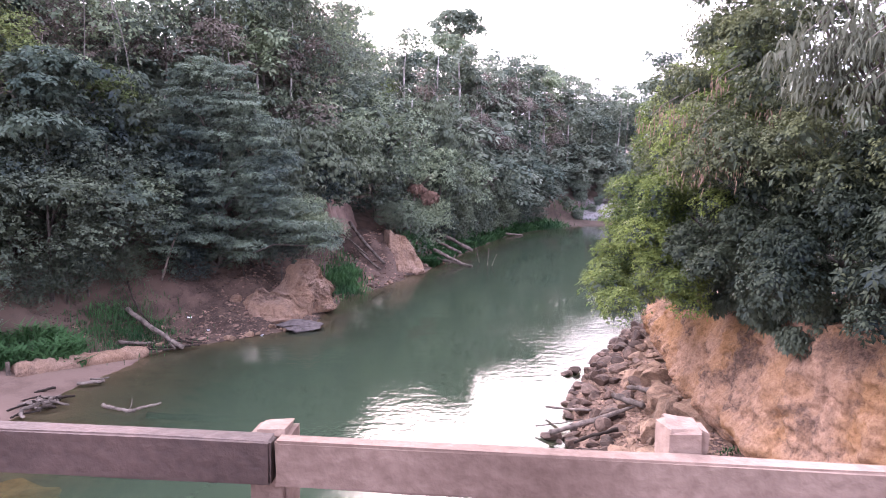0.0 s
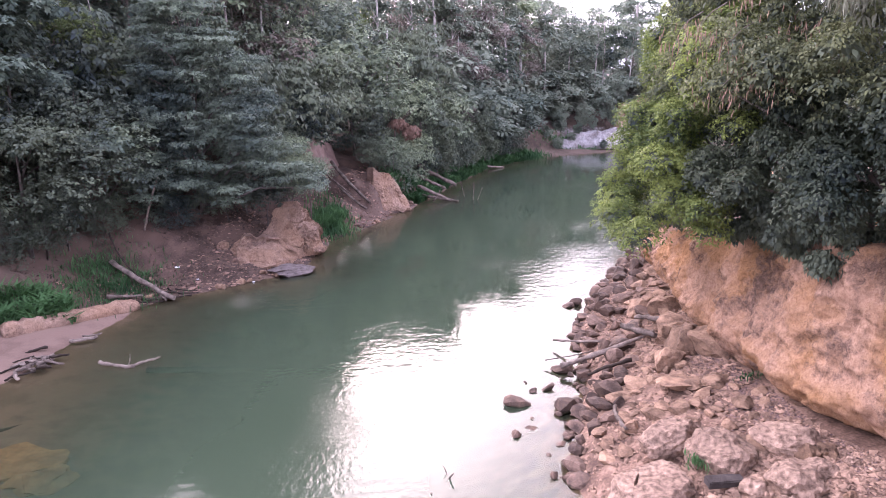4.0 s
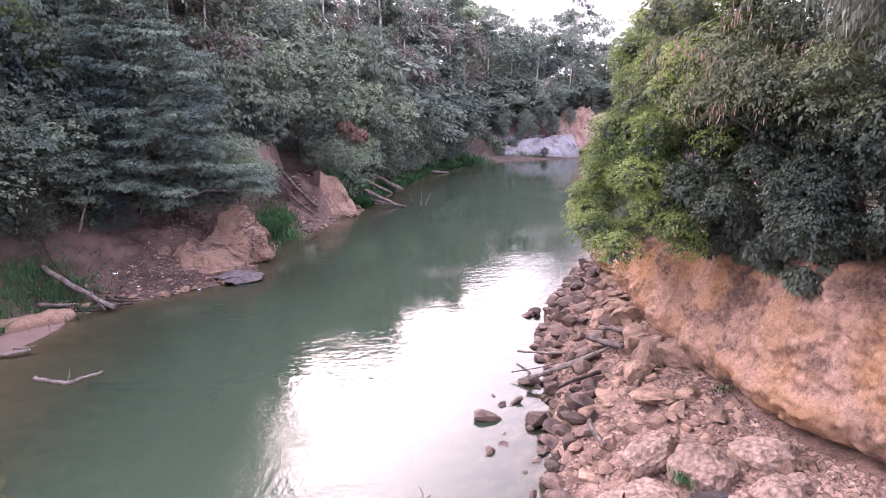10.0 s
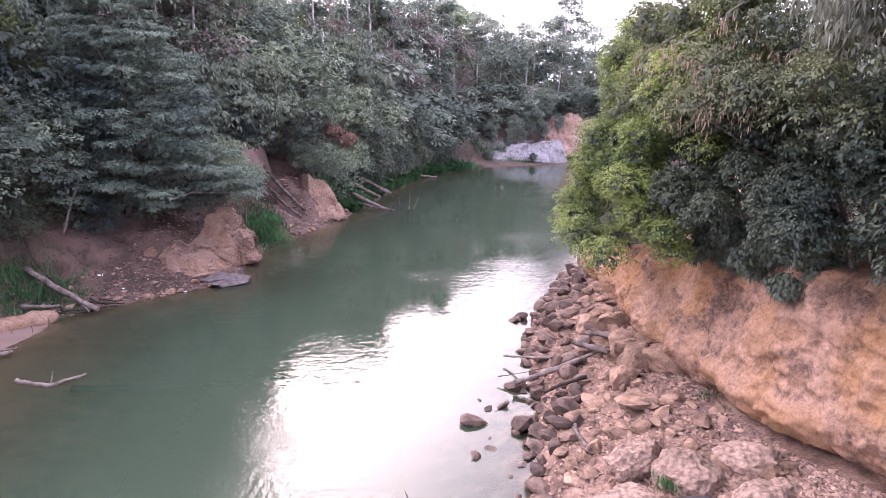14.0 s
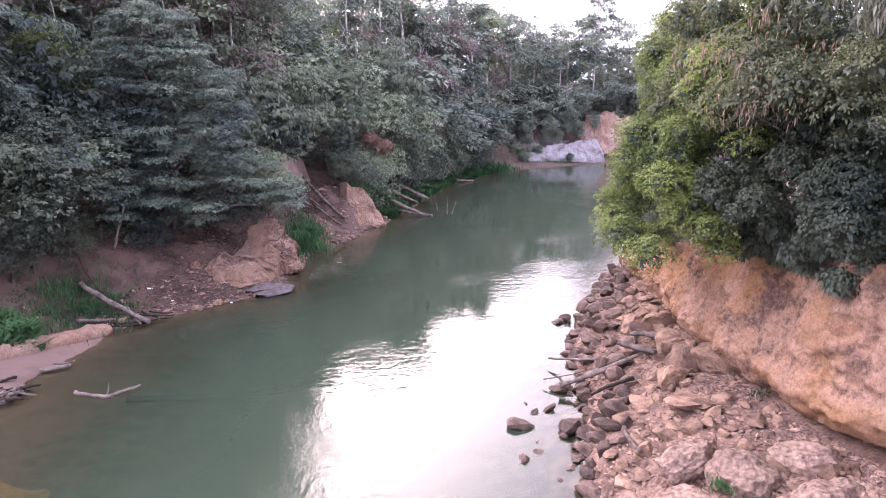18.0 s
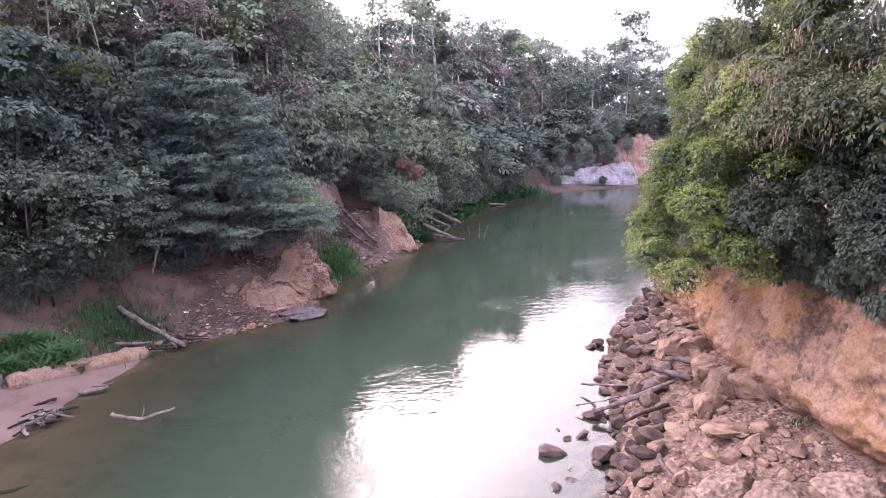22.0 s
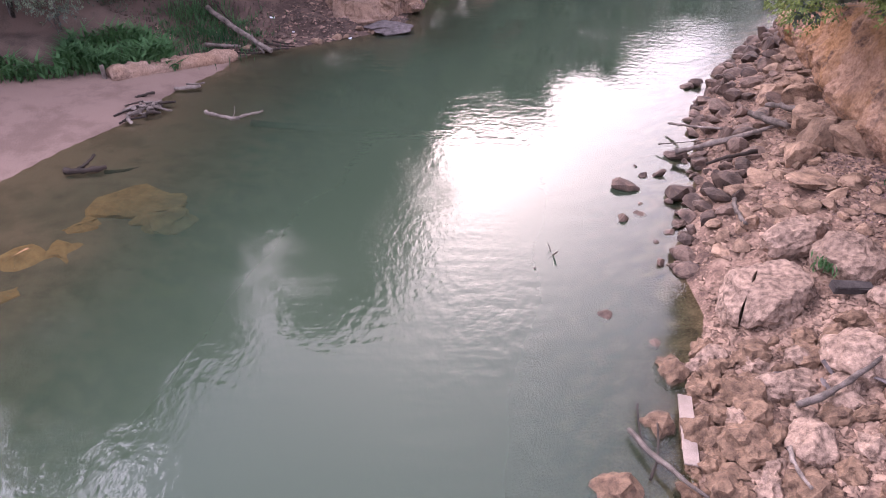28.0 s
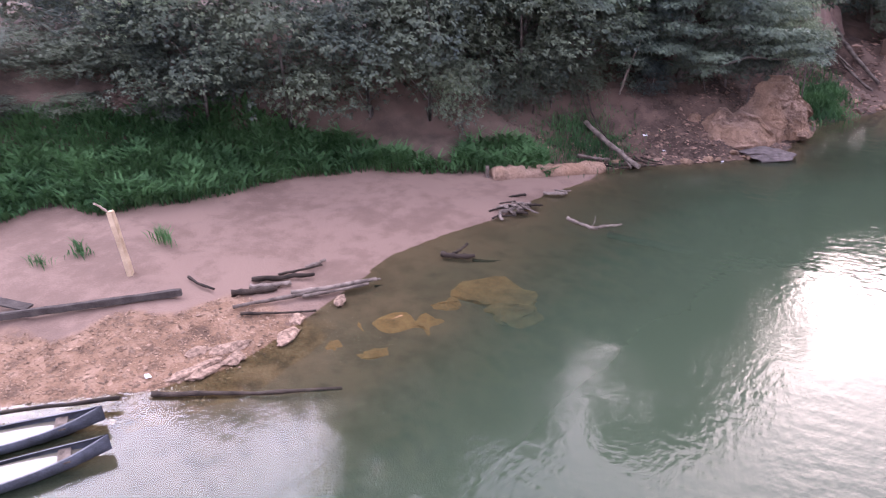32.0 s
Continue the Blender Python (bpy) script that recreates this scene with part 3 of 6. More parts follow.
def water_material():
    m = bpy.data.materials.new("river_water")
    m.use_nodes = True
    n, l = m.node_tree.nodes, m.node_tree.links
    n.remove(n["Principled BSDF"])
    geo = n.new("ShaderNodeNewGeometry")
    warp = n.new("ShaderNodeTexNoise")
    warp.inputs["Scale"].default_value = 0.16
    l.new(geo.outputs["Position"], warp.inputs["Vector"])
    fine = n.new("ShaderNodeTexNoise")
    fine.inputs["Scale"].default_value, fine.inputs["Detail"].default_value = 6.5, 3.0
    st = n.new("ShaderNodeMapping")
    st.inputs["Rotation"].default_value = (0, 0, radians(-18))
    st.inputs["Scale"].default_value = (1.0, 0.55, 1.0)
    l.new(geo.outputs["Position"], st.inputs["Vector"])
    l.new(st.outputs[0], fine.inputs["Vector"])
    gust = n.new("ShaderNodeMapRange")
    gust.inputs["From Min"].default_value, gust.inputs["From Max"].default_value = 0.42, 0.70
    gust.inputs["To Min"].default_value, gust.inputs["To Max"].default_value = 0.15, 1.5
    l.new(warp.outputs["Fac"], gust.inputs["Value"])
    long_ = n.new("ShaderNodeTexNoise")
    long_.inputs["Scale"].default_value, long_.inputs["Detail"].default_value = 2.2, 3
    st2 = n.new("ShaderNodeMapping")
    st2.inputs["Rotation"].default_value = (0, 0, radians(-8))
    st2.inputs["Scale"].default_value = (0.45, 1.5, 1.0)
    l.new(geo.outputs["Position"], st2.inputs["Vector"])
    l.new(st2.outputs[0], long_.inputs["Vector"])
    both_ = n.new("ShaderNodeMath")
    both_.operation = "MULTIPLY_ADD"
    both_.inputs[1].default_value = 0.8
    l.new(long_.outputs["Fac"], both_.inputs[0])
    l.new(fine.outputs["Fac"], both_.inputs[2])
    hgt = n.new("ShaderNodeMath")
    hgt.operation = "MULTIPLY"
    l.new(both_.outputs[0], hgt.inputs[0])
    l.new(gust.outputs[0], hgt.inputs[1])
    bump = n.new("ShaderNodeBump")
    bump.inputs["Strength"].default_value, bump.inputs["Distance"].default_value = 0.27, 0.05
    l.new(hgt.outputs[0], bump.inputs["Height"])
    depth = n.new("ShaderNodeAttribute")
    depth.attribute_name = "depth"
    murk = n.new("ShaderNodeMath")
    murk.operation = "POWER"
    murk.inputs[0].default_value = 0.10
    l.new(depth.outputs["Fac"], murk.inputs[1])
    body = n.new("ShaderNodeBsdfDiffuse")
    body.inputs["Color"].default_value = (0.032, 0.046, 0.028, 1)
    clear = n.new("ShaderNodeBsdfTransparent")
    clear.inputs["Color"].default_value = (0.80, 0.84, 0.70, 1)
    mx = n.new("ShaderNodeMixShader")
    l.new(murk.outputs[0], mx.inputs[0])
    l.new(body.outputs[0], mx.inputs[1])
    l.new(clear.outputs[0], mx.inputs[2])
    gloss = n.new("ShaderNodeBsdfGlossy")
    gloss.inputs["Roughness"].default_value = 0.015
    l.new(bump.outputs[0], gloss.inputs["Normal"])
    fr = n.new("ShaderNodeFresnel")
    fr.inputs["IOR"].default_value = 1.333
    l.new(bump.outputs[0], fr.inputs["Normal"])
    out = n.new("ShaderNodeMixShader")
    l.new(fr.outputs[0], out.inputs[0])
    l.new(mx.outputs[0], out.inputs[1])
    l.new(gloss.outputs[0], out.inputs[2])
    l.new(out.outputs[0], n["Material Output"].inputs["Surface"])
    return m


wet = (GH < 0.25).ravel()
water_me = grid_mesh("river", np.zeros_like(GH), cells[wet[cells].any(1)])
at_ = water_me.attributes.new("depth", "FLOAT", "POINT")
at_.data.foreach_set("value", np.clip(-GH, 0, 3).astype(np.float32).ravel())
water_me.materials.append(water_material())
thing("river", "calm murky green river water that mirrors trees and white sky", "river", None, water_me, kind="structure")

# ---- the clay bluff ----


def bluff():
    """The bare clay face under the bush: steep, furrowed, undercut at its foot, with a rounded lip."""
    n_along, n_up = 640, 84
    seg = np.r_[0, np.cumsum(np.hypot(*np.diff(BLUFF, axis=0).T))]
    s = np.r_[np.linspace(seg[1], seg[1] + 30, 560), np.linspace(seg[1] + 30.4, seg[-2], 80)]
    bx, by = np.interp(s, seg, BLUFF[:, 0]), np.interp(s, seg, BLUFF[:, 1])
    tx, ty = np.gradient(bx), np.gradient(by)
    ln = np.hypot(tx, ty)
    ox, oy = -ty / ln, tx / ln
    verts, faces = [], []
    for i in range(n_along):
        foot = ground_z(bx[i] + ox[i] * 0.3, by[i] + oy[i] * 0.3) - 0.45
        top = np.interp(by[i], [0, 8, 9.5, 11, 12.7, 15, 17.5, 20, 23, 26, 40], [5.2, 4.85, 4.7, 4.5, 4.2, 3.75, 3.2, 2.65, 2.05, 1.7, 2.4])
        for j in range(n_up):
            v = j / (n_up - 1)
            z = foot + (top - foot) * min(v / 0.86, 1.0)
            out = 0.0
            rel = max(z - foot - 0.45, 0)
            cave = math.exp(-((by[i] - 9.0) / 2.2) ** 2) * (0.55 + 0.9 * noise.noise(Vector((s[i] * 0.9, 3.0, 0.0))))
            under = -(0.34 + 0.8 * cave) * math.exp(-(rel / (0.26 + 0.12 * noise.noise(Vector((s[i] * 1.3, 7.0, 0.0))))) ** 2) + 0.2 * math.exp(-((rel - 0.85) / 0.3) ** 2)
            belly = 0.25 * math.sin(min(v, 1) * math.pi) - 0.5 * v * v
            q = Vector((bx[i], by[i], z))
            rib = (0.5 - abs(noise.noise(Vector((s[i] * 0.42, z * 0.10, 1.0))))) * 0.6 - 0.2 + noise.noise(Vector((s[i] * 1.6, z * 0.3, 4.0))) * 0.16
            rib += (0.35 - abs(noise.noise(Vector((s[i] * 3.1, z * 0.7, 9.0))))) * 0.16
            crag = noise.noise(q * 1.7) * 0.12 - abs(noise.noise(q * 2.6 + Vector((3, 1, 5)))) * 0.16 - abs(noise.noise(q * 6.5)) * 0.13 + 0.12 + noise.noise(q * 4.5) * 0.08 + noise.noise(q * 10) * 0.06 + noise.noise(q * 22) * 0.03
            out = under + belly + (rib * (0.35 + v * 0.8) + crag) * min(1.0, max(0.15, (0.95 - v) * 7))
            if v > 0.86:
                out -= (v - 0.86) * 14
                z += (v - 0.86) * 2.0
            verts.append((bx[i] + ox[i] * out, by[i] + oy[i] * out, z))
    for i in range(n_along - 1):
        for j in range(n_up - 1):
            a = i * n_up + j
            faces.append((a, a + n_up, a + n_up + 1, a + 1))
    me = mesh_from("clay_bluff", verts, faces)
    me.polygons.foreach_set("use_smooth", np.ones(len(me.polygons), dtype=bool))
    return me


thing("clay_bluff", "ochre and pink clay cliff with an undercut foot", "cliff", None, bluff(), CLIFF, kind="structure")


def clay_lump(name, label, x, y, z, sx, sy, sz, seed, material, turn=0.0, sub=4, rough=0.1, furrow=0.0):
    me = rock_mesh(seed, sub, 11, rough, 1.0)
    me.name = name
    for v in me.vertices:
        p_ = Vector((v.co.x * sx, v.co.y * sy, v.co.z * sz))
        f_ = (0.4 - abs(noise.noise(Vector((p_.x * 1.9, p_.y * 1.9, p_.z * 0.45 + seed))))) * furrow + noise.noise(p_ * 3.3 + Vector((seed, 0, 0))) * furrow * 0.35
        v.co += Vector((v.co.x, v.co.y, 0)) * f_
    return thing(name, label, "clay bank", pose(x, y, z, 0, 0, turn) @ Matrix.Diagonal((sx, sy, sz, 1)), me, material)


# ---- trees ----


def make_tree(seed, height, radius, base, clumps, total, leaf, name, label, k=4, length=0.42, width=0.2, bark=None, tiers=0, lean=0.0, trunk_r=0.16, airy=0.0, droop=0.35, n_limbs=6, given=None, flat=(0.4, 0.7)):
    """A tapered trunk with limbs that reach into a crown of leafy clumps; tiers makes flat storeys of leaves."""
    rng = np.random.default_rng(seed)
    root = thing(name, label, "tree")
    cl = []
    for i in range(0 if given is not None else clumps):
        if tiers:
            z = base + (height - base) * (0.12 + 0.88 * (i % tiers) / (tiers - 1)) + rng.normal(0, 0.15)
            rr = radius * (1.0 - 0.55 * ((z - base) / (height - base)) ** 1.5)
            a = rng.uniform(0, 6.283)
            r = rr * math.sqrt(rng.uniform(0.05, 1))
            c = radius * rng.uniform(0.25, 0.4)
            cl.append((math.cos(a) * r, math.sin(a) * r, z - 0.12 * r, c, c, c * 0.32))
        else:
            d = unit(rng.normal(size=3) + np.array([0, 0, 0.2]))
            f = rng.uniform(0.55, 1.0)
            mid = (height + base) / 2
            c = radius * rng.uniform(0.22, 0.42) * (1 - airy * 0.45)
            x = d[0] * radius * f * 0.85
            y = d[1] * radius * f * 0.85
            z = mid + d[2] * (height - base) / 2 * f * 0.85
            cl.append((x, y, z, c, c, c * rng.uniform(*flat)))
    cl = np.array(cl if given is None else given)
    clumps = len(cl)
    if given is None:
        cl[:, 0] += lean * (cl[:, 2] / height)
    tr = stick([(0, 0, -1.5), (0.05, 0, 0.3), (lean * 0.25 + rng.normal(0, 0.1), rng.normal(0, 0.1), base * 0.6), (lean * 0.6, rng.normal(0, 0.2), (base + height) / 2), (lean * 0.9, 0, height * 0.93)],
               [trunk_r * 1.25, trunk_r, trunk_r * 0.85, trunk_r * 0.5, trunk_r * 0.12], 8, seed)
    trunk = part("trunk", tr, bark or BARK, root)
    for c in cl[:: max(1, clumps // n_limbs)][:n_limbs]:
        z0 = min(max(base * 0.75, c[2] - 0.35 * radius - 0.6), height * 0.9)
        f = z0 / height
        p0 = Vector((lean * f, 0, z0))
        p1 = Vector(c[:3])
        pm = p0.lerp(p1, 0.55) + Vector((0, 0, 0.12 * radius))
        part("limb", stick([p0, pm, p1], [trunk_r * 0.4, trunk_r * 0.26, trunk_r * 0.08], 5, seed), bark or BARK, trunk)
    q = clump_sprays(rng, cl, total, k, length, width, droop)
    part("crown", quads_mesh("crown", q, leaf), leaf, root)
    return root


def at_ground(x, y, turn, s=1.0, sz=None, sink=0.0, z=None):
    zz = ground_z(x, y) if z is None else z
    return pose(x, y, zz - sink, 0, 0, turn) @ Matrix.Diagonal((s, s, sz or s, 1))


BROAD = make_tree(11, 15, 4.2, 1.5, 60, 4800, LEAF, "forest_tree", "tall rainforest tree with a dense dark green crown", length=0.16, width=0.098)
TALL = make_tree(12, 16, 3.4, 2.0, 56, 4500, LEAF_HAZE, "forest_tree", "slender rainforest tree with green foliage tinted bluish for haze", length=0.16, width=0.098)
DEEP = make_tree(14, 14, 4.0, 1.0, 54, 4500, LEAF_DARK, "forest_tree", "deep green forest tree hung with creepers", droop=0.7, length=0.16, width=0.09)
FAR_BROAD = make_tree(21, 13, 3.8, 1.0, 46, 1450, LEAF_FAR, "forest_tree", "distant rainforest tree with a rounded hazy green crown", k=3, length=0.35, width=0.22, n_limbs=3)
FAR_TALL = make_tree(22, 15, 3.2, 2.5, 42, 1400, LEAF, "forest_tree", "distant tall rainforest tree with a pale trunk", k=3, length=0.35, width=0.22, bark=BARK_PALE, airy=0.2, n_limbs=3)
FAR_THIN = make_tree(23, 15, 3.2, 6.0, 30, 1100, LEAF_FAR, "forest_tree", "pale-trunked forest tree with a thin feathery crown", k=3, length=0.4, width=0.18, bark=BARK_PALE, airy=0.7, trunk_r=0.18, n_limbs=5)
LIGHT = make_tree(13, 14, 3.2, 1.0, 44, 4200, LEAF_FRESH, "forest_tree", "forest tree with a light yellow-green crown", length=0.15, width=0.085)
FAR_BROWN = make_tree(25, 14, 3.4, 3.0, 36, 1500, LEAF_BROWN, "forest_tree", "distant forest tree with fading brownish leaves", k=3, length=0.28, width=0.14, bark=BARK_PALE, airy=0.5, n_limbs=6)
SHRUB = make_tree(15, 4.2, 2.3, 0.2, 40, 1600, LEAF, "riverside_shrub", "leafy green shrub on the riverbank", k=4, length=0.125, width=0.075, trunk_r=0.06, n_limbs=3)
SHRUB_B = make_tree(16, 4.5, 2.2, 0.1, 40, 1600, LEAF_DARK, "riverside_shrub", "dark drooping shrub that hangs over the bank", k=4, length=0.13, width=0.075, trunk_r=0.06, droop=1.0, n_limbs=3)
FAR_SHRUB = make_tree(17, 4.5, 2.4, 0.1, 30, 1100, LEAF_FAR, "riverside_shrub", "pale green shrub at the foot of the far woods", k=3, length=0.32, width=0.16, trunk_r=0.06, n_limbs=3)
NEAR_SHRUB = make_tree(18, 4.5, 2.3, 0.1, 40, 2600, LEAF_DARK, "riverside_shrub", "dense dark green shrub above the beach", k=4, length=0.105, width=0.068, trunk_r=0.06, droop=0.6, n_limbs=4)
OWN = {LIGHT: 14, FAR_BROWN: 14, NEAR_SHRUB: 4.5, BROAD: 15, TALL: 16, DEEP: 14, FAR_BROAD: 13, FAR_TALL: 15, FAR_THIN: 15, SHRUB: 4.2, SHRUB_B: 4.5, FAR_SHRUB: 4.5}
grown = {k: [] for k in OWN}


def grow(kind, x, y, top=None, s=None, turn=None, z=None, wide=1.0):
    """Stands one of the trees at a place so that its top reaches the given height."""
    g = ground_z(x, y) if z is None else z
    sz = (top - g) / OWN[kind] if top is not None else s
    sx = (s or min(max(sz, 0.7), 1.15)) * wide
    turn = turn if turn is not None else (x * 73 + y * 41) % 360
    m = pose(x, y, g, 0, 0, turn) @ Matrix.Diagonal((sx, sx, sz, 1))
    if not grown[kind]:
        kind.matrix_basis = m
        ob = kind
    else:
        keep = kind.matrix_basis.copy()
        kind.matrix_basis = Matrix.Identity(4)
        ob = copy_thing(kind, m)
        kind.matrix_basis = keep
    grown[kind].append(ob)
    ob["group"] = "trees of the forest" if kind not in (SHRUB, SHRUB_B, FAR_SHRUB, NEAR_SHRUB) else "shrubs along the bank"
    return ob


def polar(az, d):
    return -d * math.sin(radians(az)), d * math.cos(radians(az))


# the tall trees along the left bank: bearing to the left of north, distance, height of the top
for az, d, top, kind in ((52, 27, 11.5, BROAD), (36, 30, 23.5, BROAD), (32.5, 31.5, 22, DEEP), (29, 33, 20, TALL), (25.5, 34, 21.5, BROAD),
                         (10.8, 40, 26.5, TALL), (7.6, 41, 26, DEEP), (4.9, 44, 21.5, BROAD), (2.5, 50, 17.5, TALL),
                         (52, 33, 13, FAR_TALL), (46.5, 35, 17.5, FAR_TALL), (43, 36, 19.5, FAR_BROAD), (38, 38, 18.5, FAR_TALL), (32, 40, 18.5, FAR_BROAD), (27, 42, 19, FAR_TALL), (22.5, 44, 20, FAR_BROAD), (18, 47, 17, FAR_BROAD),
                         (13, 48, 24, FAR_TALL), (8.5, 49, 23, FAR_BROAD), (5, 53, 20, FAR_BROWN), (1, 57, 17.5, FAR_TALL), (-1.5, 63, 17, FAR_BROAD), (36, 47, 20, FAR_THIN), (29, 50, 21, FAR_BROAD), (22.5, 54, 22, FAR_TALL),
                         (14, 58, 23, FAR_BROAD), (9, 60, 23, FAR_THIN), (3.5, 64, 20.5, FAR_THIN), (0.5, 68, 18.0, FAR_THIN),
                         (27.5, 29.5, 13.5, LIGHT), (20.2, 32, 11.5, LIGHT), (-1.0, 51, 13.5, LIGHT), (31, 29, 15.5, FAR_BROWN),
                         (-4.5, 60, 15.5, FAR_BROWN), (-8, 64, 15.8, FAR_BROWN), (-11, 68, 16, FAR_BROWN), (-9.2, 58, 12.0, FAR_BROWN), (-14.2, 74, 14.6, FAR_BROWN)):
    grow(kind, *polar(az, d), top)
for az, d, top, kind, w in ((41.3, 28.5, 25.5, DEEP, 0.6), (38.6, 30, 18.5, TALL, 0.8), (13.2, 39, 27.5, BROAD, 0.78), (24.4, 36, 24, DEEP, 0.75), (18.4, 43, 20.5, TALL, 0.9), (19.5, 37, 15.5, FAR_BROWN, 1.0), (15.8, 37.5, 16, FAR_BROAD, 1.0), (12, 37, 15.5, FAR_BROWN, 1.0), (9, 38.5, 16, FAR_TALL, 1.0),
                            (6, 40, 15.5, FAR_BROWN, 1.0), (3.2, 45, 15, FAR_BROAD, 1.0), (24, 32.5, 15, FAR_BROWN, 0.9), (28.5, 31, 14.5, FAR_BROAD, 0.9), (0.2, 49, 14, FAR_BROAD, 1.0), (33, 30, 14, FAR_TALL, 1.0)):
    grow(kind, *polar(az, d), top, None, None, None, w)
# lower trees and shrubs at the edge of the bank: place, foot, top, spread
for x, y, z, top, kind, w in ((-17.6, 18.6, None, 7.5, NEAR_SHRUB, 1.2), (-15.4, 20.4, None, 7.0, NEAR_SHRUB, 1.3), (-13.6, 21.8, None, 8.0, NEAR_SHRUB, 1.2), (-20.0, 16.8, None, 7.0, NEAR_SHRUB, 1.2), (-22.5, 15.4, None, 6.5, NEAR_SHRUB, 1.2),
                              (-25, 14, None, 6.0, NEAR_SHRUB, 1.2), (-24.4, 16.6, None, 8.0, NEAR_SHRUB, 1.4), (-27.6, 16.2, None, 8.0, NEAR_SHRUB, 1.4), (-22.0, 18.6, None, 8.5, NEAR_SHRUB, 1.4), (-29.5, 18.0, None, 9.5, NEAR_SHRUB, 1.6), (-25.8, 19.5, None, 10, NEAR_SHRUB, 1.6), (-11.2, 24.9, 2.2, 7.6, NEAR_SHRUB, 1.2), (-12.9, 25.6, 2.6, 8.4, NEAR_SHRUB, 1.2), (-9.9, 27.2, 2.6, 7.8, NEAR_SHRUB, 1.1), (-9.6, 27.8, 2.8, 7.4, SHRUB, 1.2), (-14.6, 24.5, 3.2, 9.5, NEAR_SHRUB, 1.4), (-13.4, 26.6, 4.6, 11.5, NEAR_SHRUB, 1.3), (-11.0, 31, 3.6, 11.5, SHRUB_B, 1.8),
                              (-8.2, 28.6, 1.5, 4.4, SHRUB_B, 0.9), (-9.4, 27.0, 1.5, 3.5, NEAR_SHRUB, 0.6), (-7.0, 28.4, 1.3, 3.3, NEAR_SHRUB, 0.6), (-10.8, 25.1, 1.4, 3.6, NEAR_SHRUB, 0.7), (-11.6, 24.0, 1.2, 3.6, NEAR_SHRUB, 0.7), (-3.5, 30.1, 1.7, 4.3, SHRUB_B, 0.8), (-5.2, 29.9, 1.5, 4.2, SHRUB_B, 0.9), (-2.7, 31.2, 1.9, 4.4, SHRUB_B, 0.7), (10.6, 6.2, None, 6.8, NEAR_SHRUB, 0.9), (10.4, 8.2, None, 6.9, NEAR_SHRUB, 1.0), (10.6, 10.4, None, 7.0, NEAR_SHRUB, 1.0), (11.0, 12.8, None, 7.2, NEAR_SHRUB, 1.0), (10.4, 4.2, None, 6.8, NEAR_SHRUB, 0.9), (-6.4, 29.9, 1.6, 4.6, SHRUB_B, 1.0), (-4.6, 31.4, 2.0, 4.8, SHRUB, 0.9), (-3.0, 32.4, 2.2, 4.4, SHRUB_B, 0.7), (-3.6, 36.0, 2.6, 6.0, SHRUB_B, 0.9), (-2.4, 29.9, 2.4, 5.6, SHRUB, 0.7), (-1.6, 30.6, 2.2, 4.6, SHRUB, 0.55), (-12.4, 21.9, 1.0, 4.2, SHRUB, 0.8), (-10.4, 26.0, 1.6, 4.4, SHRUB_B, 0.8), (-3.4, 33.6, 3.0, 5.2, SHRUB_B, 0.8), (-1.6, 34.6, 2.2, 4.0, SHRUB, 0.6),
                              (-2.6, 38.0, 3.4, 8.0, SHRUB_B, 1.1), (-2.4, 41.5, 3.8, 11.0, SHRUB, 1.5), (0.6, 43.8, 2.4, 7.0, SHRUB_B, 1.2), (3.0, 46.2, 1.6, 8.5, SHRUB, 1.4), (4.9, 49, 1.0, 7.6, SHRUB_B, 1.4),
                              (1.4, 41.4, 2.1, 4.6, SHRUB_B, 0.7), (2.6, 44.2, 1.3, 4.4, SHRUB, 0.75), (4.0, 46.6, 0.8, 4.2, SHRUB_B, 0.8),
                              (6.2, 52.4, 0.8, 8.5, SHRUB, 1.5), (8.2, 56.0, 0.7, 7.5, SHRUB_B, 1.4), (10.0, 60, 0.8, 8.5, FAR_SHRUB, 1.6), (12.6, 63.6, 0.8, 7.5, FAR_SHRUB, 1.5), (15.6, 67.2, 1.2, 7.5, FAR_SHRUB, 1.5),
                              (19.2, 71.5, 2.8, 7, FAR_SHRUB, 1.4), (23.0, 74, 3.4, 7.5, FAR_SHRUB, 1.4), (27.0, 75.4, 3.6, 7.8, FAR_SHRUB, 1.4), (31.0, 76.2, 3.8, 8.2, FAR_SHRUB, 1.4), (35.0, 77, 4, 9, FAR_SHRUB, 1.5), (39, 77.5, 4, 9, FAR_SHRUB, 1.5),
                              (21, 76.5, 4, 9.5, FAR_SHRUB, 1.6), (25, 78, 4, 9.5, FAR_SHRUB, 1.6), (17, 72.5, 3, 9.5, FAR_SHRUB, 1.6), (13.5, 68.5, 2.4, 9.5, FAR_SHRUB, 1.6),
                              (0.5, 47, 3.5, 12, SHRUB, 1.8), (3.5, 51.5, 3.0, 13, SHRUB_B, 1.8), (6.5, 57, 3, 12, FAR_SHRUB, 1.8), (9.5, 63, 3, 12, FAR_SHRUB, 1.8)):
    grow(kind, x, y, top, None, None, z, w)
# low shrubs and creepers above the grass
for x, y, top, w in ((-23.4, 14.4, 5.4, 1.0), (-25.8, 12.8, 5.4, 1.0), (-21.6, 16.2, 5.4, 1.0), (-19.8, 18.0, 5.0, 0.9), (-27.8, 11.4, 5.2, 1.1), (-22.6, 13.6, 3.9, 0.7), (-24.6, 12.0, 3.9, 0.8), (-20.7, 15.6, 3.8, 0.7), (-26.4, 10.6, 4.2, 0.9)):
    grow(NEAR_SHRUB, x, y, top, None, None, None, w)
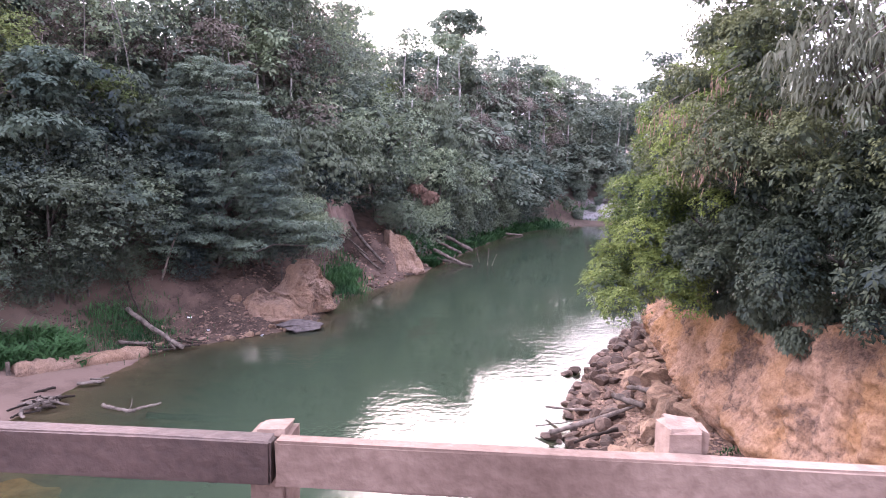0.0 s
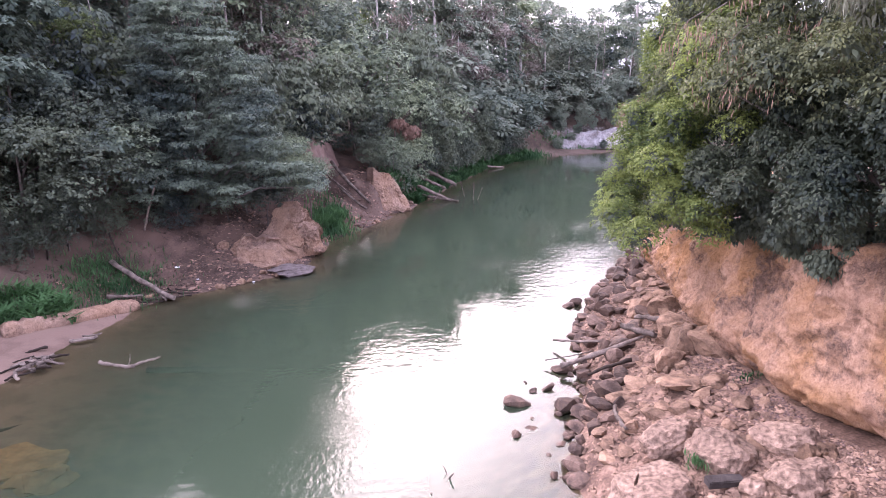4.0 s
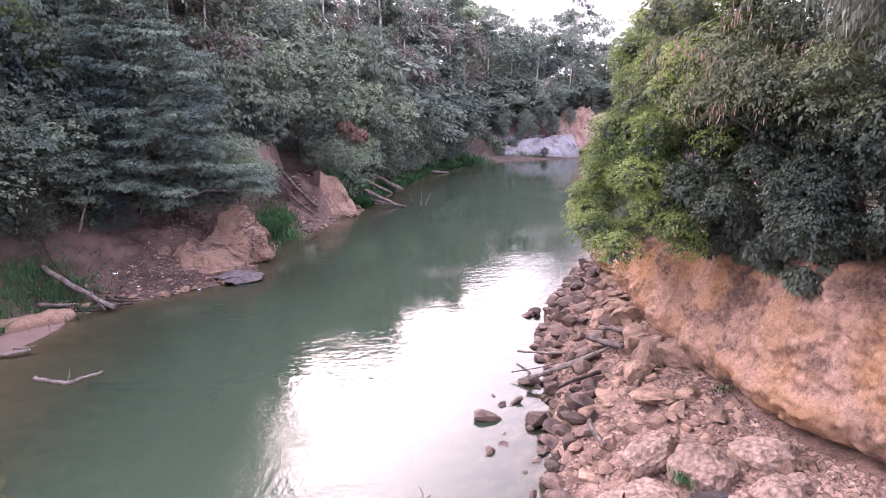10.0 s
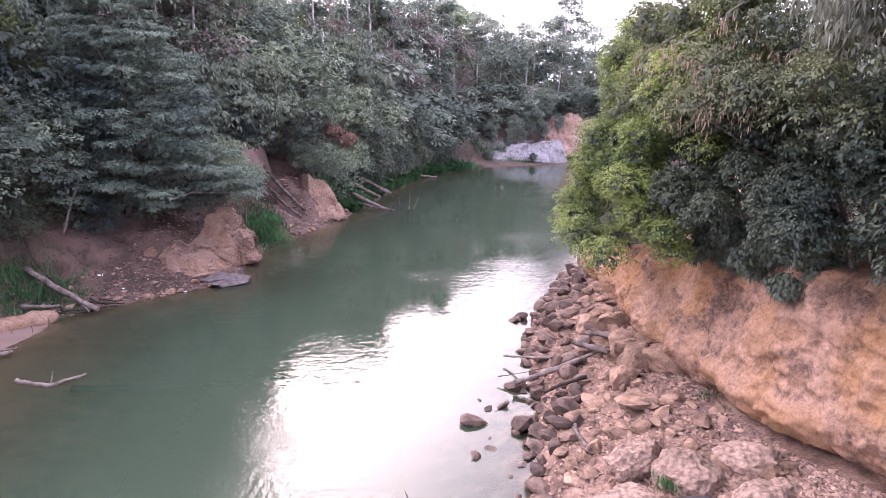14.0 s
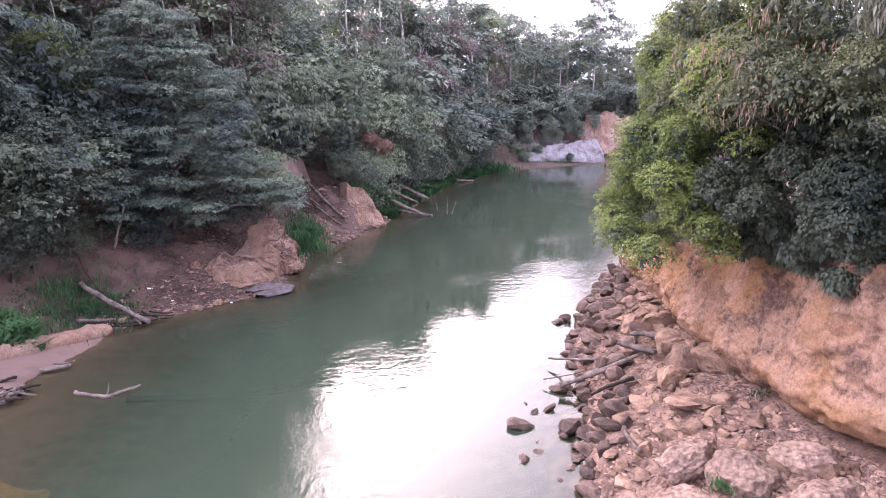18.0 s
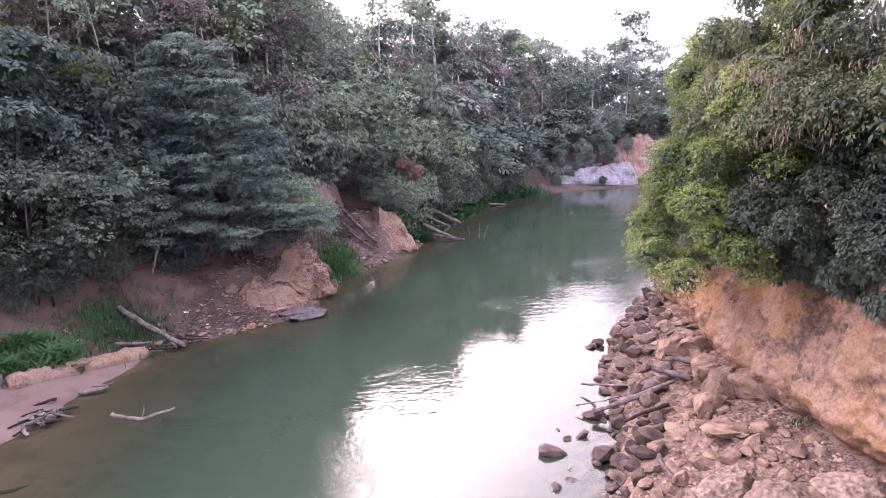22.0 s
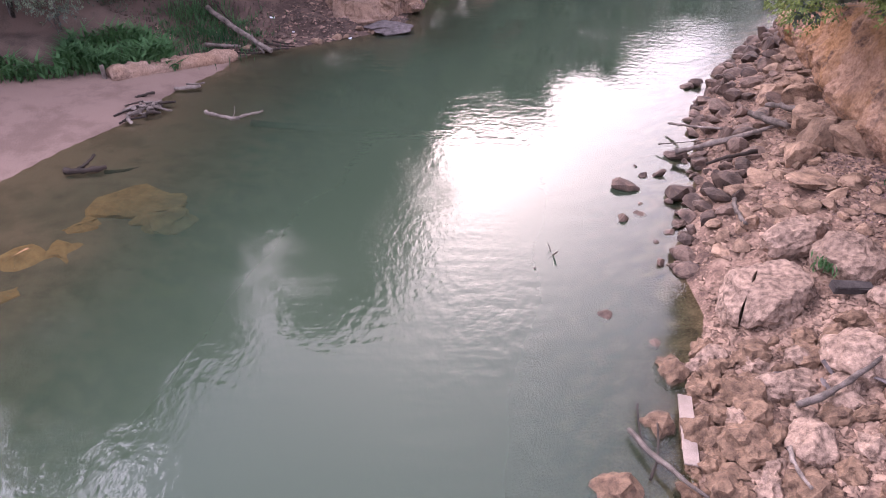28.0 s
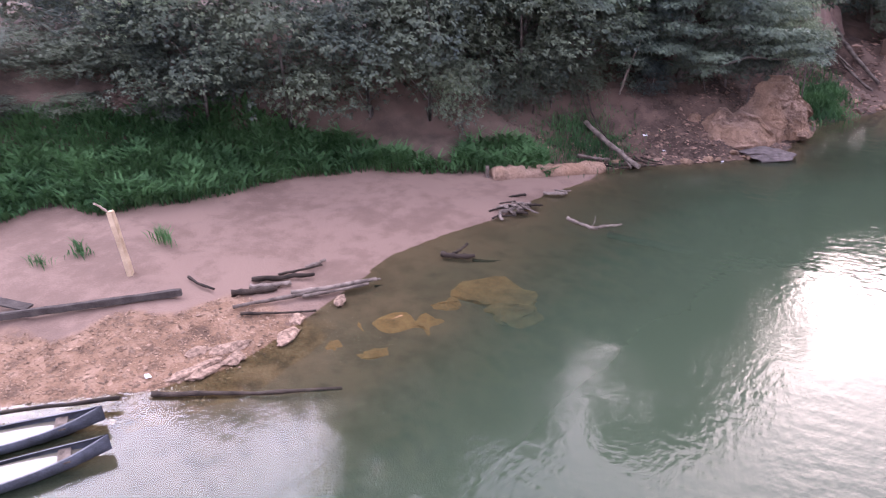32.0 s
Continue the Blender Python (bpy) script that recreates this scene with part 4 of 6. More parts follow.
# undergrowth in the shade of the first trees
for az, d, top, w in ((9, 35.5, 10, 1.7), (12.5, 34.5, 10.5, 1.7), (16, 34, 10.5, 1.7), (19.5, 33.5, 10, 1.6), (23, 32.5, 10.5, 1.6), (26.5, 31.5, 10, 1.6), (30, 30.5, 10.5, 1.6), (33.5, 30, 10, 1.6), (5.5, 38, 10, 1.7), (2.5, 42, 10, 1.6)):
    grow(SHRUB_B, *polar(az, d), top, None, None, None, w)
# shrubs that come down to the water beyond the clay spur
for x, y, top, w in ((2.9, 42.6, 4.4, 0.8), (4.0, 44.6, 4.6, 0.8), (4.9, 47.4, 4.4, 0.9), (6.4, 49.2, 4.2, 0.9), (7.4, 51.2, 3.8, 0.8), (8.6, 53.2, 4.4, 0.9), (9.6, 55.2, 3.8, 0.9), (10.8, 57.4, 4.2, 0.9), (12.0, 59.6, 3.8, 0.9), (13.8, 61.8, 3.6, 0.9), (15.6, 63.8, 3.2, 0.9)):
    grow(SHRUB_B if int(y) % 2 else SHRUB, x, y, top, None, None, 0.1, w)
# shrubs along the head of the white bank
for x, y, z, top, w in ((27.6, 72.0, 3.0, 6.4, 0.7), (25.2, 72.0, 2.4, 5.4, 0.7), (22.4, 71.8, 1.8, 4.8, 0.7), (20.6, 70.9, 0.6, 3.0, 0.55), (23.4, 70.4, 0.9, 2.2, 0.35), (29.6, 73.9, 5.0, 8.4, 0.8), (33.8, 74.0, 6.0, 8.6, 0.8), (28.4, 71.6, 2.4, 4.8, 0.45), (26.0, 71.2, 2.2, 3.9, 0.35), (30.6, 72.4, 3.4, 5.6, 0.4), (24.2, 70.9, 1.6, 3.2, 0.35), (21.6, 69.6, 0.3, 1.8, 0.4), (26.6, 69.4, 0.3, 1.3, 0.3)):
    grow(FAR_SHRUB, x, y, top, None, None, z, w)
# the woods round the bend
for x, y, top, kind in ((6.5, 62, 19.3, FAR_TALL), (10.5, 66, 17.3, FAR_BROAD), (14.5, 70, 17.8, FAR_BROAD), (18, 74, 18.3, FAR_TALL), (22, 77, 17.8, FAR_BROAD), (26.0, 79, 15.8, FAR_BROAD), (30, 80, 15.8, FAR_TALL), (34, 80.5, 15.8, FAR_BROAD), (38.5, 81, 17.3, FAR_BROAD), (43, 81, 18.3, FAR_TALL),
                        (13, 77, 19.8, FAR_BROAD), (17, 82, 20.3, FAR_THIN), (22, 86, 19.3, FAR_BROAD), (27, 88, 18.3, FAR_THIN), (32, 90, 17.8, FAR_BROAD), (37, 90, 18.3, FAR_THIN), (8, 72, 20.3, FAR_BROAD), (3, 72, 21.3, FAR_BROAD), (-3, 72, 23.8, FAR_TALL), (-8, 66, 23.8, FAR_BROAD), (48, 82, 18.8, FAR_BROAD), (36.0, 85, 21.8, FAR_THIN)):
    grow(kind, x, y, top)
SLIM = make_tree(24, 13, 1.5, 8.5, 14, 330, LEAF_FAR, "slender_tree", "slender pale-trunked tree at the edge of the far woods", k=3, length=0.36, width=0.18, bark=BARK_PALE, trunk_r=0.13, n_limbs=3)
OWN[SLIM], grown[SLIM] = 13, []
for x, y, top in ((9.3, 61.5, 15), (11.8, 64.8, 14), (14.2, 67.6, 15.5), (18.0, 72.3, 14), (21.5, 75, 15), (24.8, 76.6, 13.5), (5.4, 55.6, 16), (2.6, 51.5, 15.5), (28.4, 77.6, 14), (33, 78.6, 13.5), (16.0, 69.8, 17), (7.6, 58.8, 17.5)):
    grow(SLIM, x, y, top)
for x, y, top, kind in ((-27, 20, 16, DEEP), (-31.5, 17, 14, BROAD), (-34, 22, 17, TALL), (-30, 24, 17, FAR_BROAD)):
    grow(kind, x, y, top)
for az, d, top in ((9, 45, 15), (12, 45, 16), (16, 44, 14), (20, 41, 16), (24, 40, 16), (6, 47, 14), (1.5, 52, 13)):
    grow(FAR_BROAD, *polar(az, d), top, None, None, None, 1.2)
# the woods farther off, round the whole bend
rw = np.random.default_rng(36)
ring = []
for i in range(260):
    az_ = rw.uniform(-62, 75)
    px_, py_ = polar(az_, rw.uniform(88, 125))
    r_ = rw.uniform(3, 6)
    ring.append((px_, py_, rw.uniform(6, 17 if az_ > 1 else 11.5), r_, r_, r_ * 0.8))
thing("far_woods", "hazy green woods beyond the river bend", "woods", None, quads_mesh("far_woods", clump_sprays(rw, ring, 15000, 3, 1.3, 0.8), LEAF_FAR), kind="stuff")
# behind the bush on the right bank
for x, y, top, kind in ((15.5, 17, 12.5, FAR_BROAD), (17, 11, 14, FAR_BROAD), (16.5, 5, 13, FAR_TALL), (21, 22, 13, FAR_BROAD), (26, 29, 13, FAR_BROAD), (13.8, 8.5, 12.5, DEEP)):
    grow(kind, x, y, top)

# the tall thin-crowned tree that stands above the others
emergent = make_tree(31, 18, 3.6, 13.5, 26, 900, LEAF_FAR, "emergent_tree", "tall pale-trunked tree with an open feathery crown", bark=BARK_PALE, airy=0.9, trunk_r=0.3, length=0.5, width=0.2)
emergent.matrix_basis = pose(8.6, 73.6, ground_z(8.6, 73.6), 0, 0, 40)
# the great leafy tree that leans over the bank
rl = np.random.default_rng(320)
plates = []
for i in range(320):
    f_ = rl.uniform(0, 1) ** 1.15
    z_ = 2.2 + 7.6 * f_ + rl.normal(0, 0.25)
    x_ = rl.uniform(-2.5 + 1.2 * f_, 5.5 - 4.6 * f_ ** 1.1) + rl.normal(0, 0.2)
    front = 1.0 - 0.5 * f_
    c_ = rl.uniform(0.32, 0.8) * (1 - 0.2 * f_)
    plates.append((x_, rl.uniform(-2.6, 0.8) * front, z_ - 0.06 * abs(x_) * (1 - f_), c_ * 1.15, c_, c_ * rl.uniform(0.16, 0.3)))
leaner = make_tree(32, 9.6, 4.3, 1.4, 0, 24000, LEAF_STOREY, "leaning_tree", "broad tree with flat storeys of leaves over the clay bank", k=4, length=0.125, width=0.06, lean=0.3, trunk_r=0.14, droop=0.45, n_limbs=22, given=plates)
leaner.matrix_basis = pose(-6.3, 29.7, 1.0, 0, 0, 0)
# a tree with flat storeys of leaves
layered = make_tree(33, 8.6, 3.0, 3.4, 34, 2700, LEAF_PALE, "layered_tree", "tree with flat storeys of large pale green leaves", k=8, length=0.21, width=0.1, tiers=5, trunk_r=0.1, droop=0.4)
layered.matrix_basis = pose(-11.6, 26.0, 1.8, 0, 0, 0)


# ---- the bush above the bluff ----


def overhang(seed, name, label, y0, y1, z0, z1, out, total, leaf, k, length, width, n, droop, r=(0.6, 1.1)):
    """A mass of foliage that leans out over the bluff between two places along it."""
    rng = np.random.default_rng(seed)
    root = thing(name, label, "bush")
    cl = []
    for _ in range(n):
        y = rng.uniform(y0, y1)
        z = rng.uniform(z0, z1)
        f = (z - z0) / (z1 - z0)
        bx = np.interp(y, BLUFF[:, 1], BLUFF[:, 0])
        lean = out * (1 - 0.75 * f ** 1.2) - rng.uniform(0, 1.6)
        c = rng.uniform(*r)
        cl.append((bx - lean, y, z, c, c, c * 0.7))
    cl = np.array(cl)
    foot = (np.interp((y0 + y1) / 2, BLUFF[:, 1], BLUFF[:, 0]) + 1.5, (y0 + y1) / 2)
    gz = ground_z(*foot)
    for c in cl[:: max(1, n // 12)]:
        a = Vector((foot[0] + rng.normal(0, 0.4), foot[1] + rng.normal(0, 0.6), gz - 0.3))
        b = Vector(c[:3])
        part("stem", stick([a, a.lerp(b, 0.5) + Vector((0.3, 0, 0.6)), b], [0.06, 0.04, 0.012], 5, seed), BARK, root)
    # leaves within get a dark colour that stands for shade in the gaps
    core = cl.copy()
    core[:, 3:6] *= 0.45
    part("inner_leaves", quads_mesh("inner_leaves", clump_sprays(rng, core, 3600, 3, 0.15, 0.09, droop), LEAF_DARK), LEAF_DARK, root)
    part("foliage", quads_mesh("foliage", clump_sprays(rng, cl, total, k, length, width, droop, inner=0.3), leaf), leaf, root)
    return root


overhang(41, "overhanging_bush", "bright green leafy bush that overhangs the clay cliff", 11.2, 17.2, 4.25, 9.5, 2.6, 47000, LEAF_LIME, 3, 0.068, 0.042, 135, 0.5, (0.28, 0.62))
overhang(42, "overhanging_bush", "broad-leaved bush on the lip of the clay cliff, leaves darkened for shade", 6.0, 12.8, 5.35, 7.8, 1.5, 42000, LEAF_SHADE, 3, 0.07, 0.042, 110, 0.7, (0.26, 0.6))
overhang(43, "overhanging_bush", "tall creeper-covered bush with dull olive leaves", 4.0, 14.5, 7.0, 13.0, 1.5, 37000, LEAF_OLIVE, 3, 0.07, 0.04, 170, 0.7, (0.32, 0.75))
overhang(44, "overhanging_bush", "olive green bush beside the road on the clay bank", 1.0, 7.5, 5.0, 9.0, 1.0, 4000, LEAF_OLIVE, 3, 0.12, 0.05, 50, 0.7, (0.4, 0.8))
overhang(45, "cliff_fringe", "fringe of small shrubs that hangs over the cliff lip", 9.0, 15.5, 4.3, 5.0, 0.8, 6500, LEAF_DARK, 4, 0.09, 0.045, 60, 1.0, (0.16, 0.38))
overhang(46, "cliff_fringe", "dark shrubs that hang over the low end of the cliff", 17.0, 26.0, 3.2, 6.2, 0.9, 12000, LEAF_DARK, 4, 0.09, 0.045, 80, 0.9, (0.3, 0.65))

# a creeper with long limp leaves over the top of the bush
LEAF_LIMP = leaf_mat("limp_leaf", (0.052, 0.058, 0.040), (0.150, 0.155, 0.108), 0.3)
rc = np.random.default_rng(48)
creeper = thing("hanging_creeper", "creeper with long limp grey-green leaves on the bush", "creeper")
limp = []
for i in range(30):
    c_ = np.array([7.35 + rc.normal(0, 0.3), 7.75 + rc.normal(0, 0.45), 8.8 + rc.normal(0, 0.3)])
    limp.append(sprays(rc, c_ + rc.normal(0, 0.12, (12, 3)), rc.normal(0, 0.4, (12, 3)) + np.array([0, 0, 1.0]), 3, 0.14, 0.045, 1.7))
    part("stem", stick([(9.0, 8.2, 7.6), Vector(c_) + Vector((0.3, 0, 0.25)), Vector(c_)], [0.02, 0.012, 0.006], 5, 48 + i), BARK, creeper)
part("foliage", quads_mesh("foliage", np.concatenate(limp), LEAF_LIMP), LEAF_LIMP, creeper)["kind"] = "stuff"

# ---- the bridge underfoot ----
ALONG = Vector((1, -0.155, 0)).normalized()
R0 = Vector((1.2, -0.078, 6.992))
turn_r = math.degrees(math.atan2(ALONG.y, ALONG.x))
rail = thing("bridge_railing", "weathered sawn timber railing with square posts", "railing")
ACROSS = Vector((-ALONG.y, ALONG.x, 0))


def along(s, a=0.0, dz=0.0):
    return R0 + ALONG * s + ACROSS * a + Vector((0, 0, dz))


for i, s in enumerate((-0.74, -0.034, 0.708, 1.41, 2.12, 2.83)):
    p = along(s, 0.058, -0.583 + (0.045 if s == 0.708 else 0))
    part("post", slab_board((1.16, 0.075, 0.072), 60 + i), RAIL, rail, at=pose(p.x, p.y, p.z, 0, 0, turn_r) @ pose(0, 0, 0, 0, -90, 0))
for a, b, m, sd in ((-3.3, -0.02, RAIL_DARK, 71), (-0.01, 3.3, RAIL, 72)):
    p = along((a + b) / 2, 0.0, -0.043)
    part("rail_board", slab_board((b - a, 0.038, 0.085), sd, 0.005), m, rail, "dark stained board" if m is RAIL_DARK else "pale sawn board", at=pose(p.x, p.y - (0.022 if m is RAIL_DARK else 0), p.z, 0, 0, turn_r + (0.8 if m is RAIL_DARK else 0)))
deck = thing("bridge_deck", "rough plank deck of a timber bridge", "bridge")
for i in range(30):
    p = along(-3.3 + 0.228 * i, -1.6, -1.1)
    part("plank", slab_board((3.6, 0.21, 0.06), 80), RAIL_DARK, deck, at=pose(p.x, p.y, p.z, 0, 0, turn_r + 90))
for a in (-0.2, -3.0):
    p = along(0, a, -1.32)
    part("beam", slab_board((7.0, 0.25, 0.36), 90), RAIL_DARK, deck, at=pose(p.x, p.y, p.z, 0, 0, turn_r))

# ---- stones of the shore ----
rs = np.random.default_rng(7)
STONES = [rock_mesh(100 + i, 2, 8, 0.04, 0.62) for i in range(10)]
WETS = [rock_mesh(120 + i, 2, 8, 0.025, 0.66) for i in range(6)]
for me_ in STONES:
    me_.materials.append(STONE)
for me_ in WETS:
    me_.materials.append(STONE_WET)


def stone(x, y, size, me, label, name="stone", sink=0.25, tilt=None, group="stones of the rocky shore", z=None, turn=None, sx=1.0, sy=1.0, sz=1.0, category="stone"):
    t1, t2 = (rs.uniform(-22, 22), rs.uniform(-22, 22)) if tilt is None else tilt
    g = (max(ground_z(x, y), -0.25) if z is None else z) + size * sz * (0.27 - sink)
    m = pose(x, y, g, t1, t2, rs.uniform(0, 360) if turn is None else turn) @ Matrix.Diagonal((size * sx, size * sy, size * sz, 1))
    return thing(name, label, category, m, me, group=group)


# great pitted boulders: place, size, stretch
for i, (x, y, size, sx, sy, sz, turn, lbl) in enumerate((
        (6.15, 10.0, 1.12, 1.3, 0.6, 0.8, 22, "long rough pink boulder behind the cracked rock"), (6.6, 9.2, 1.1, 1.0, 1.0, 0.85, 30, "pink boulder with a tuft of green weed"),
        (5.72, 7.0, 0.98, 1.0, 0.95, 0.85, 0, "rounded pink boulder pitted all over"), (7.72, 9.1, 0.95, 1.2, 0.8, 0.75, -25, "pale pitted boulder near the cliff foot"),
        (7.2, 8.05, 0.9, 1.0, 0.9, 0.8, 40, "pale pitted boulder among broken stones"), (4.75, 6.85, 0.78, 1.15, 0.65, 0.7, 8, "lumpy pink stone on the shore"), (5.12, 7.3, 0.46, 1.0, 0.9, 0.9, 5, "lumpy pink stone on the shore"),
        (4.62, 5.8, 0.66, 1.1, 0.9, 0.85, 70, "lumpy pink stone on the shore"), (5.36, 6.6, 0.46, 1.0, 1.0, 0.8, 35, "rounded pink stone on the shore"), (6.3, 5.5, 0.7, 1.1, 0.9, 0.8, 15, "rounded pink stone on the shore"),
        (5.22, 6.28, 0.42, 1.0, 1.0, 0.9, 65, "rounded pink stone on the shore"), (4.16, 7.92, 0.5, 1.1, 0.9, 0.8, 20, "lumpy pink stone at the water's edge"), (6.62, 8.25, 0.42, 1.1, 0.9, 0.8, 50, "pale stone beside a square timber offcut"), (7.7, 8.2, 0.5, 1.1, 0.9, 0.7, 0, "pale pitted stone under the cliff"))):
    me_ = rock_mesh(200 + i, 4, 10, 0.055, 0.85, (0.44, 0.6))
    me_.materials.append(STONE_PINK)
    stone(x, y, size * 0.86, me_, lbl, "boulder", 0.12, (rs.uniform(-6, 6), rs.uniform(-6, 6)), "boulders of the rocky shore", None, turn, sx, sy, sz, "boulder")


def halves(bm, co, no, gap):
    """Cuts a stone in two along a plane and draws the pieces a little apart."""
    out = []
    for side in (1, -1):
        half = bm.copy()
        bmesh.ops.bisect_plane(half, geom=half.verts[:] + half.edges[:] + half.faces[:], plane_co=co, plane_no=no, clear_inner=side == 1, clear_outer=side == -1)
        bmesh.ops.holes_fill(half, edges=[e for e in half.edges if e.is_boundary])
        for v in half.verts:
            v.co += no * side * gap * (0.6 + 0.4 * noise.noise(v.co * 2.0)) - no * side * 0.05 * max(0.0, noise.noise(v.co * 3.0))
        out.append(half)
    bm.free()
    return out


big = bmesh.new()
big.from_mesh(rock_mesh(208, 5, 9, 0.045, 0.85, (0.36, 0.55)))
g_ = ground_z(5.15, 8.75)
for v in big.verts:
    v.co = Vector((5.25 + v.co.x * 1.15 + v.co.y * 0.22, 8.9 + v.co.y * 1.25, g_ + 0.08 + min(v.co.z * 1.35, 0.42 + 0.12 * v.co.x + 0.05 * noise.noise(v.co * 4))))
outer, west = halves(big, Vector((4.95, 8.88, 1)), Vector((0.84, -0.54, 0.1)).normalized(), 0.04)
south, north = halves(outer, Vector((5.3, 9.0, 1)), Vector((-0.5, -0.86, 0.15)).normalized(), 0.026)
for bm_, lbl in ((west, "pink boulder split from its neighbour by a dark crack"), (south, "big flat-topped pinkish boulder with a dark crack"), (north, "pink boulder at the head of the cracked rock")):
    for f_ in bm_.faces:
        f_.smooth = False
    thing("boulder", lbl, "boulder", None, bm_, STONE_PINK, group="boulders of the rocky shore")
# brown blocks half way up the shore
for i, (x, y, size, sx, sy, sz, turn, lbl) in enumerate((
        (8.55, 15.0, 0.95, 0.8, 0.9, 1.1, 10, "upright brown block of stone"), (8.15, 13.7, 1.1, 0.7, 1.0, 1.2, 0, "tall brown block of stone"), (8.65, 13.2, 1.2, 0.8, 1.0, 1.1, 25, "tall brown block of stone"),
        (7.6, 13.4, 0.9, 0.9, 0.9, 1.0, 50, "brown block of stone on the shore"), (9.0, 16.6, 0.8, 1.0, 0.8, 0.9, 0, "brown block of stone on the shore"), (8.5, 17.2, 0.8, 1.1, 0.8, 0.8, 30, "brown block of stone on the shore"),
        (7.3, 11.9, 0.9, 1.3, 0.8, 0.35, 15, "flat pale slab of stone"), (7.9, 11.7, 0.6, 1.1, 0.9, 0.7, 60, "pale angular stone on the shore"), (6.2, 12.6, 0.8, 1.3, 0.7, 0.3, 10, "flat slab at the water's edge"),
        (8.7, 10.1, 0.42, 1.4, 0.7, 0.5, 0, "pale slab under the cliff foot"))):
    me_ = rock_mesh(230 + i, 4, 8, 0.03, 0.85)
    me_.materials.append(STONE)
    stone(x, y, size, me_, lbl, "stone_block", 0.16, (rs.uniform(-8, 8), rs.uniform(-8, 8)), "", None, turn, sx, sy, sz)
# stones that stand in the water
for x, y, size, sx, sy, sz, turn, lbl in ((4.12, 13.84, 0.75, 1.0, 0.5, 0.55, -25, "long dark stone that breaks the water"), (5.2, 13.45, 0.62, 1.0, 0.9, 0.9, 0, "round dark stone at the water's edge"),
                                          (3.78, 12.42, 0.32, 1, 1, 1, 0, "small dark stone in the water"), (5.05, 14.54, 0.42, 1.2, 0.7, 0.6, 10, "low dark stone in the water"), (4.68, 14.42, 0.3, 1.2, 0.7, 0.6, 40, "low dark stone in the water"),
                                          (4.2, 12.62, 0.26, 1.4, 0.8, 0.5, 0, "low dark stone in the water"), (4.62, 14.95, 0.14, 1, 1, 1, 0, "small dark stone in the water"), (4.9, 12.25, 0.28, 1.3, 0.8, 0.6, 70, "low dark stone in the water"),
                                          (4.6, 11.9, 0.24, 1.3, 0.8, 0.6, 20, "low dark stone in the water"), (4.3, 13.1, 0.12, 1, 1, 1, 0, "small dark stone in the water"), (2.78, 9.15, 0.28, 1.2, 0.8, 0.7, 0, "small brown clod in the water"),
                                          (3.45, 8.45, 0.22, 1.2, 0.9, 0.7, 0, "small dark stone in the water"), (7.5, 20.6, 0.42, 1, 1, 0.9, 0, "dark stone off the rocky point"), (7.85, 20.85, 0.5, 1, 1, 0.9, 50, "dark stone off the rocky point"),
                                          (5.75, 15.55, 0.6, 1, 0.8, 0.9, 0, "dark stone at the end of a driftwood log")):
    stone(x, y, size, WETS[int(size * 97) % 6], lbl, "wet_stone", 0.16, None, "stones in the water", max(ground_z(x, y), -0.03), turn, sx, sy, sz)
for i in range(26):
    y = rs.uniform(10.6, 15.4)
    x = np.interp(y, RIGHT[:, 1], RIGHT[:, 0]) - abs(rs.normal(0.15, 0.35))
    stone(x, y, rs.uniform(0.09, 0.24), WETS[i % 6], "small dark stone that breaks the shallow water", "wet_stone", 0.12, None, "stones in the water", max(ground_z(x, y), -0.02))
# clods of ochre clay by the near shore
CLODS = [rock_mesh(260 + i, 3, 8, 0.11, 0.85, (0.42, 0.6)) for i in range(3)]
for me_ in CLODS:
    me_.materials.append(STONE_OCHRE)
for i, (x, y, size) in enumerate(((3.05, 6.72, 0.42), (2.25, 5.6, 0.5), (3.95, 6.0, 0.55), (4.15, 6.45, 0.45), (3.8, 6.7, 0.36), (3.85, 7.3, 0.4), (4.1, 7.55, 0.36), (3.6, 7.75, 0.42), (3.55, 5.4, 0.5), (4.3, 5.2, 0.45), (2.95, 5.15, 0.55),
                                  (3.55, 7.95, 0.36), (4.2, 7.0, 0.4), (4.6, 7.6, 0.42), (3.7, 6.25, 0.35), (5.2, 7.3, 0.4))):
    stone(x, y, size, CLODS[i % 3], "crumbling ochre clod by the water", "clod", 0.18, None, "clods by the near shore", max(ground_z(x, y), -0.1), category="clod")

LUMPS = [rock_mesh(280 + i, 3, 9, 0.13, 0.85, (0.42, 0.6)) for i in range(5)]
for i, me_ in enumerate(LUMPS):
    me_.materials.append(STONE_PINK if i % 2 else STONE_OCHRE)
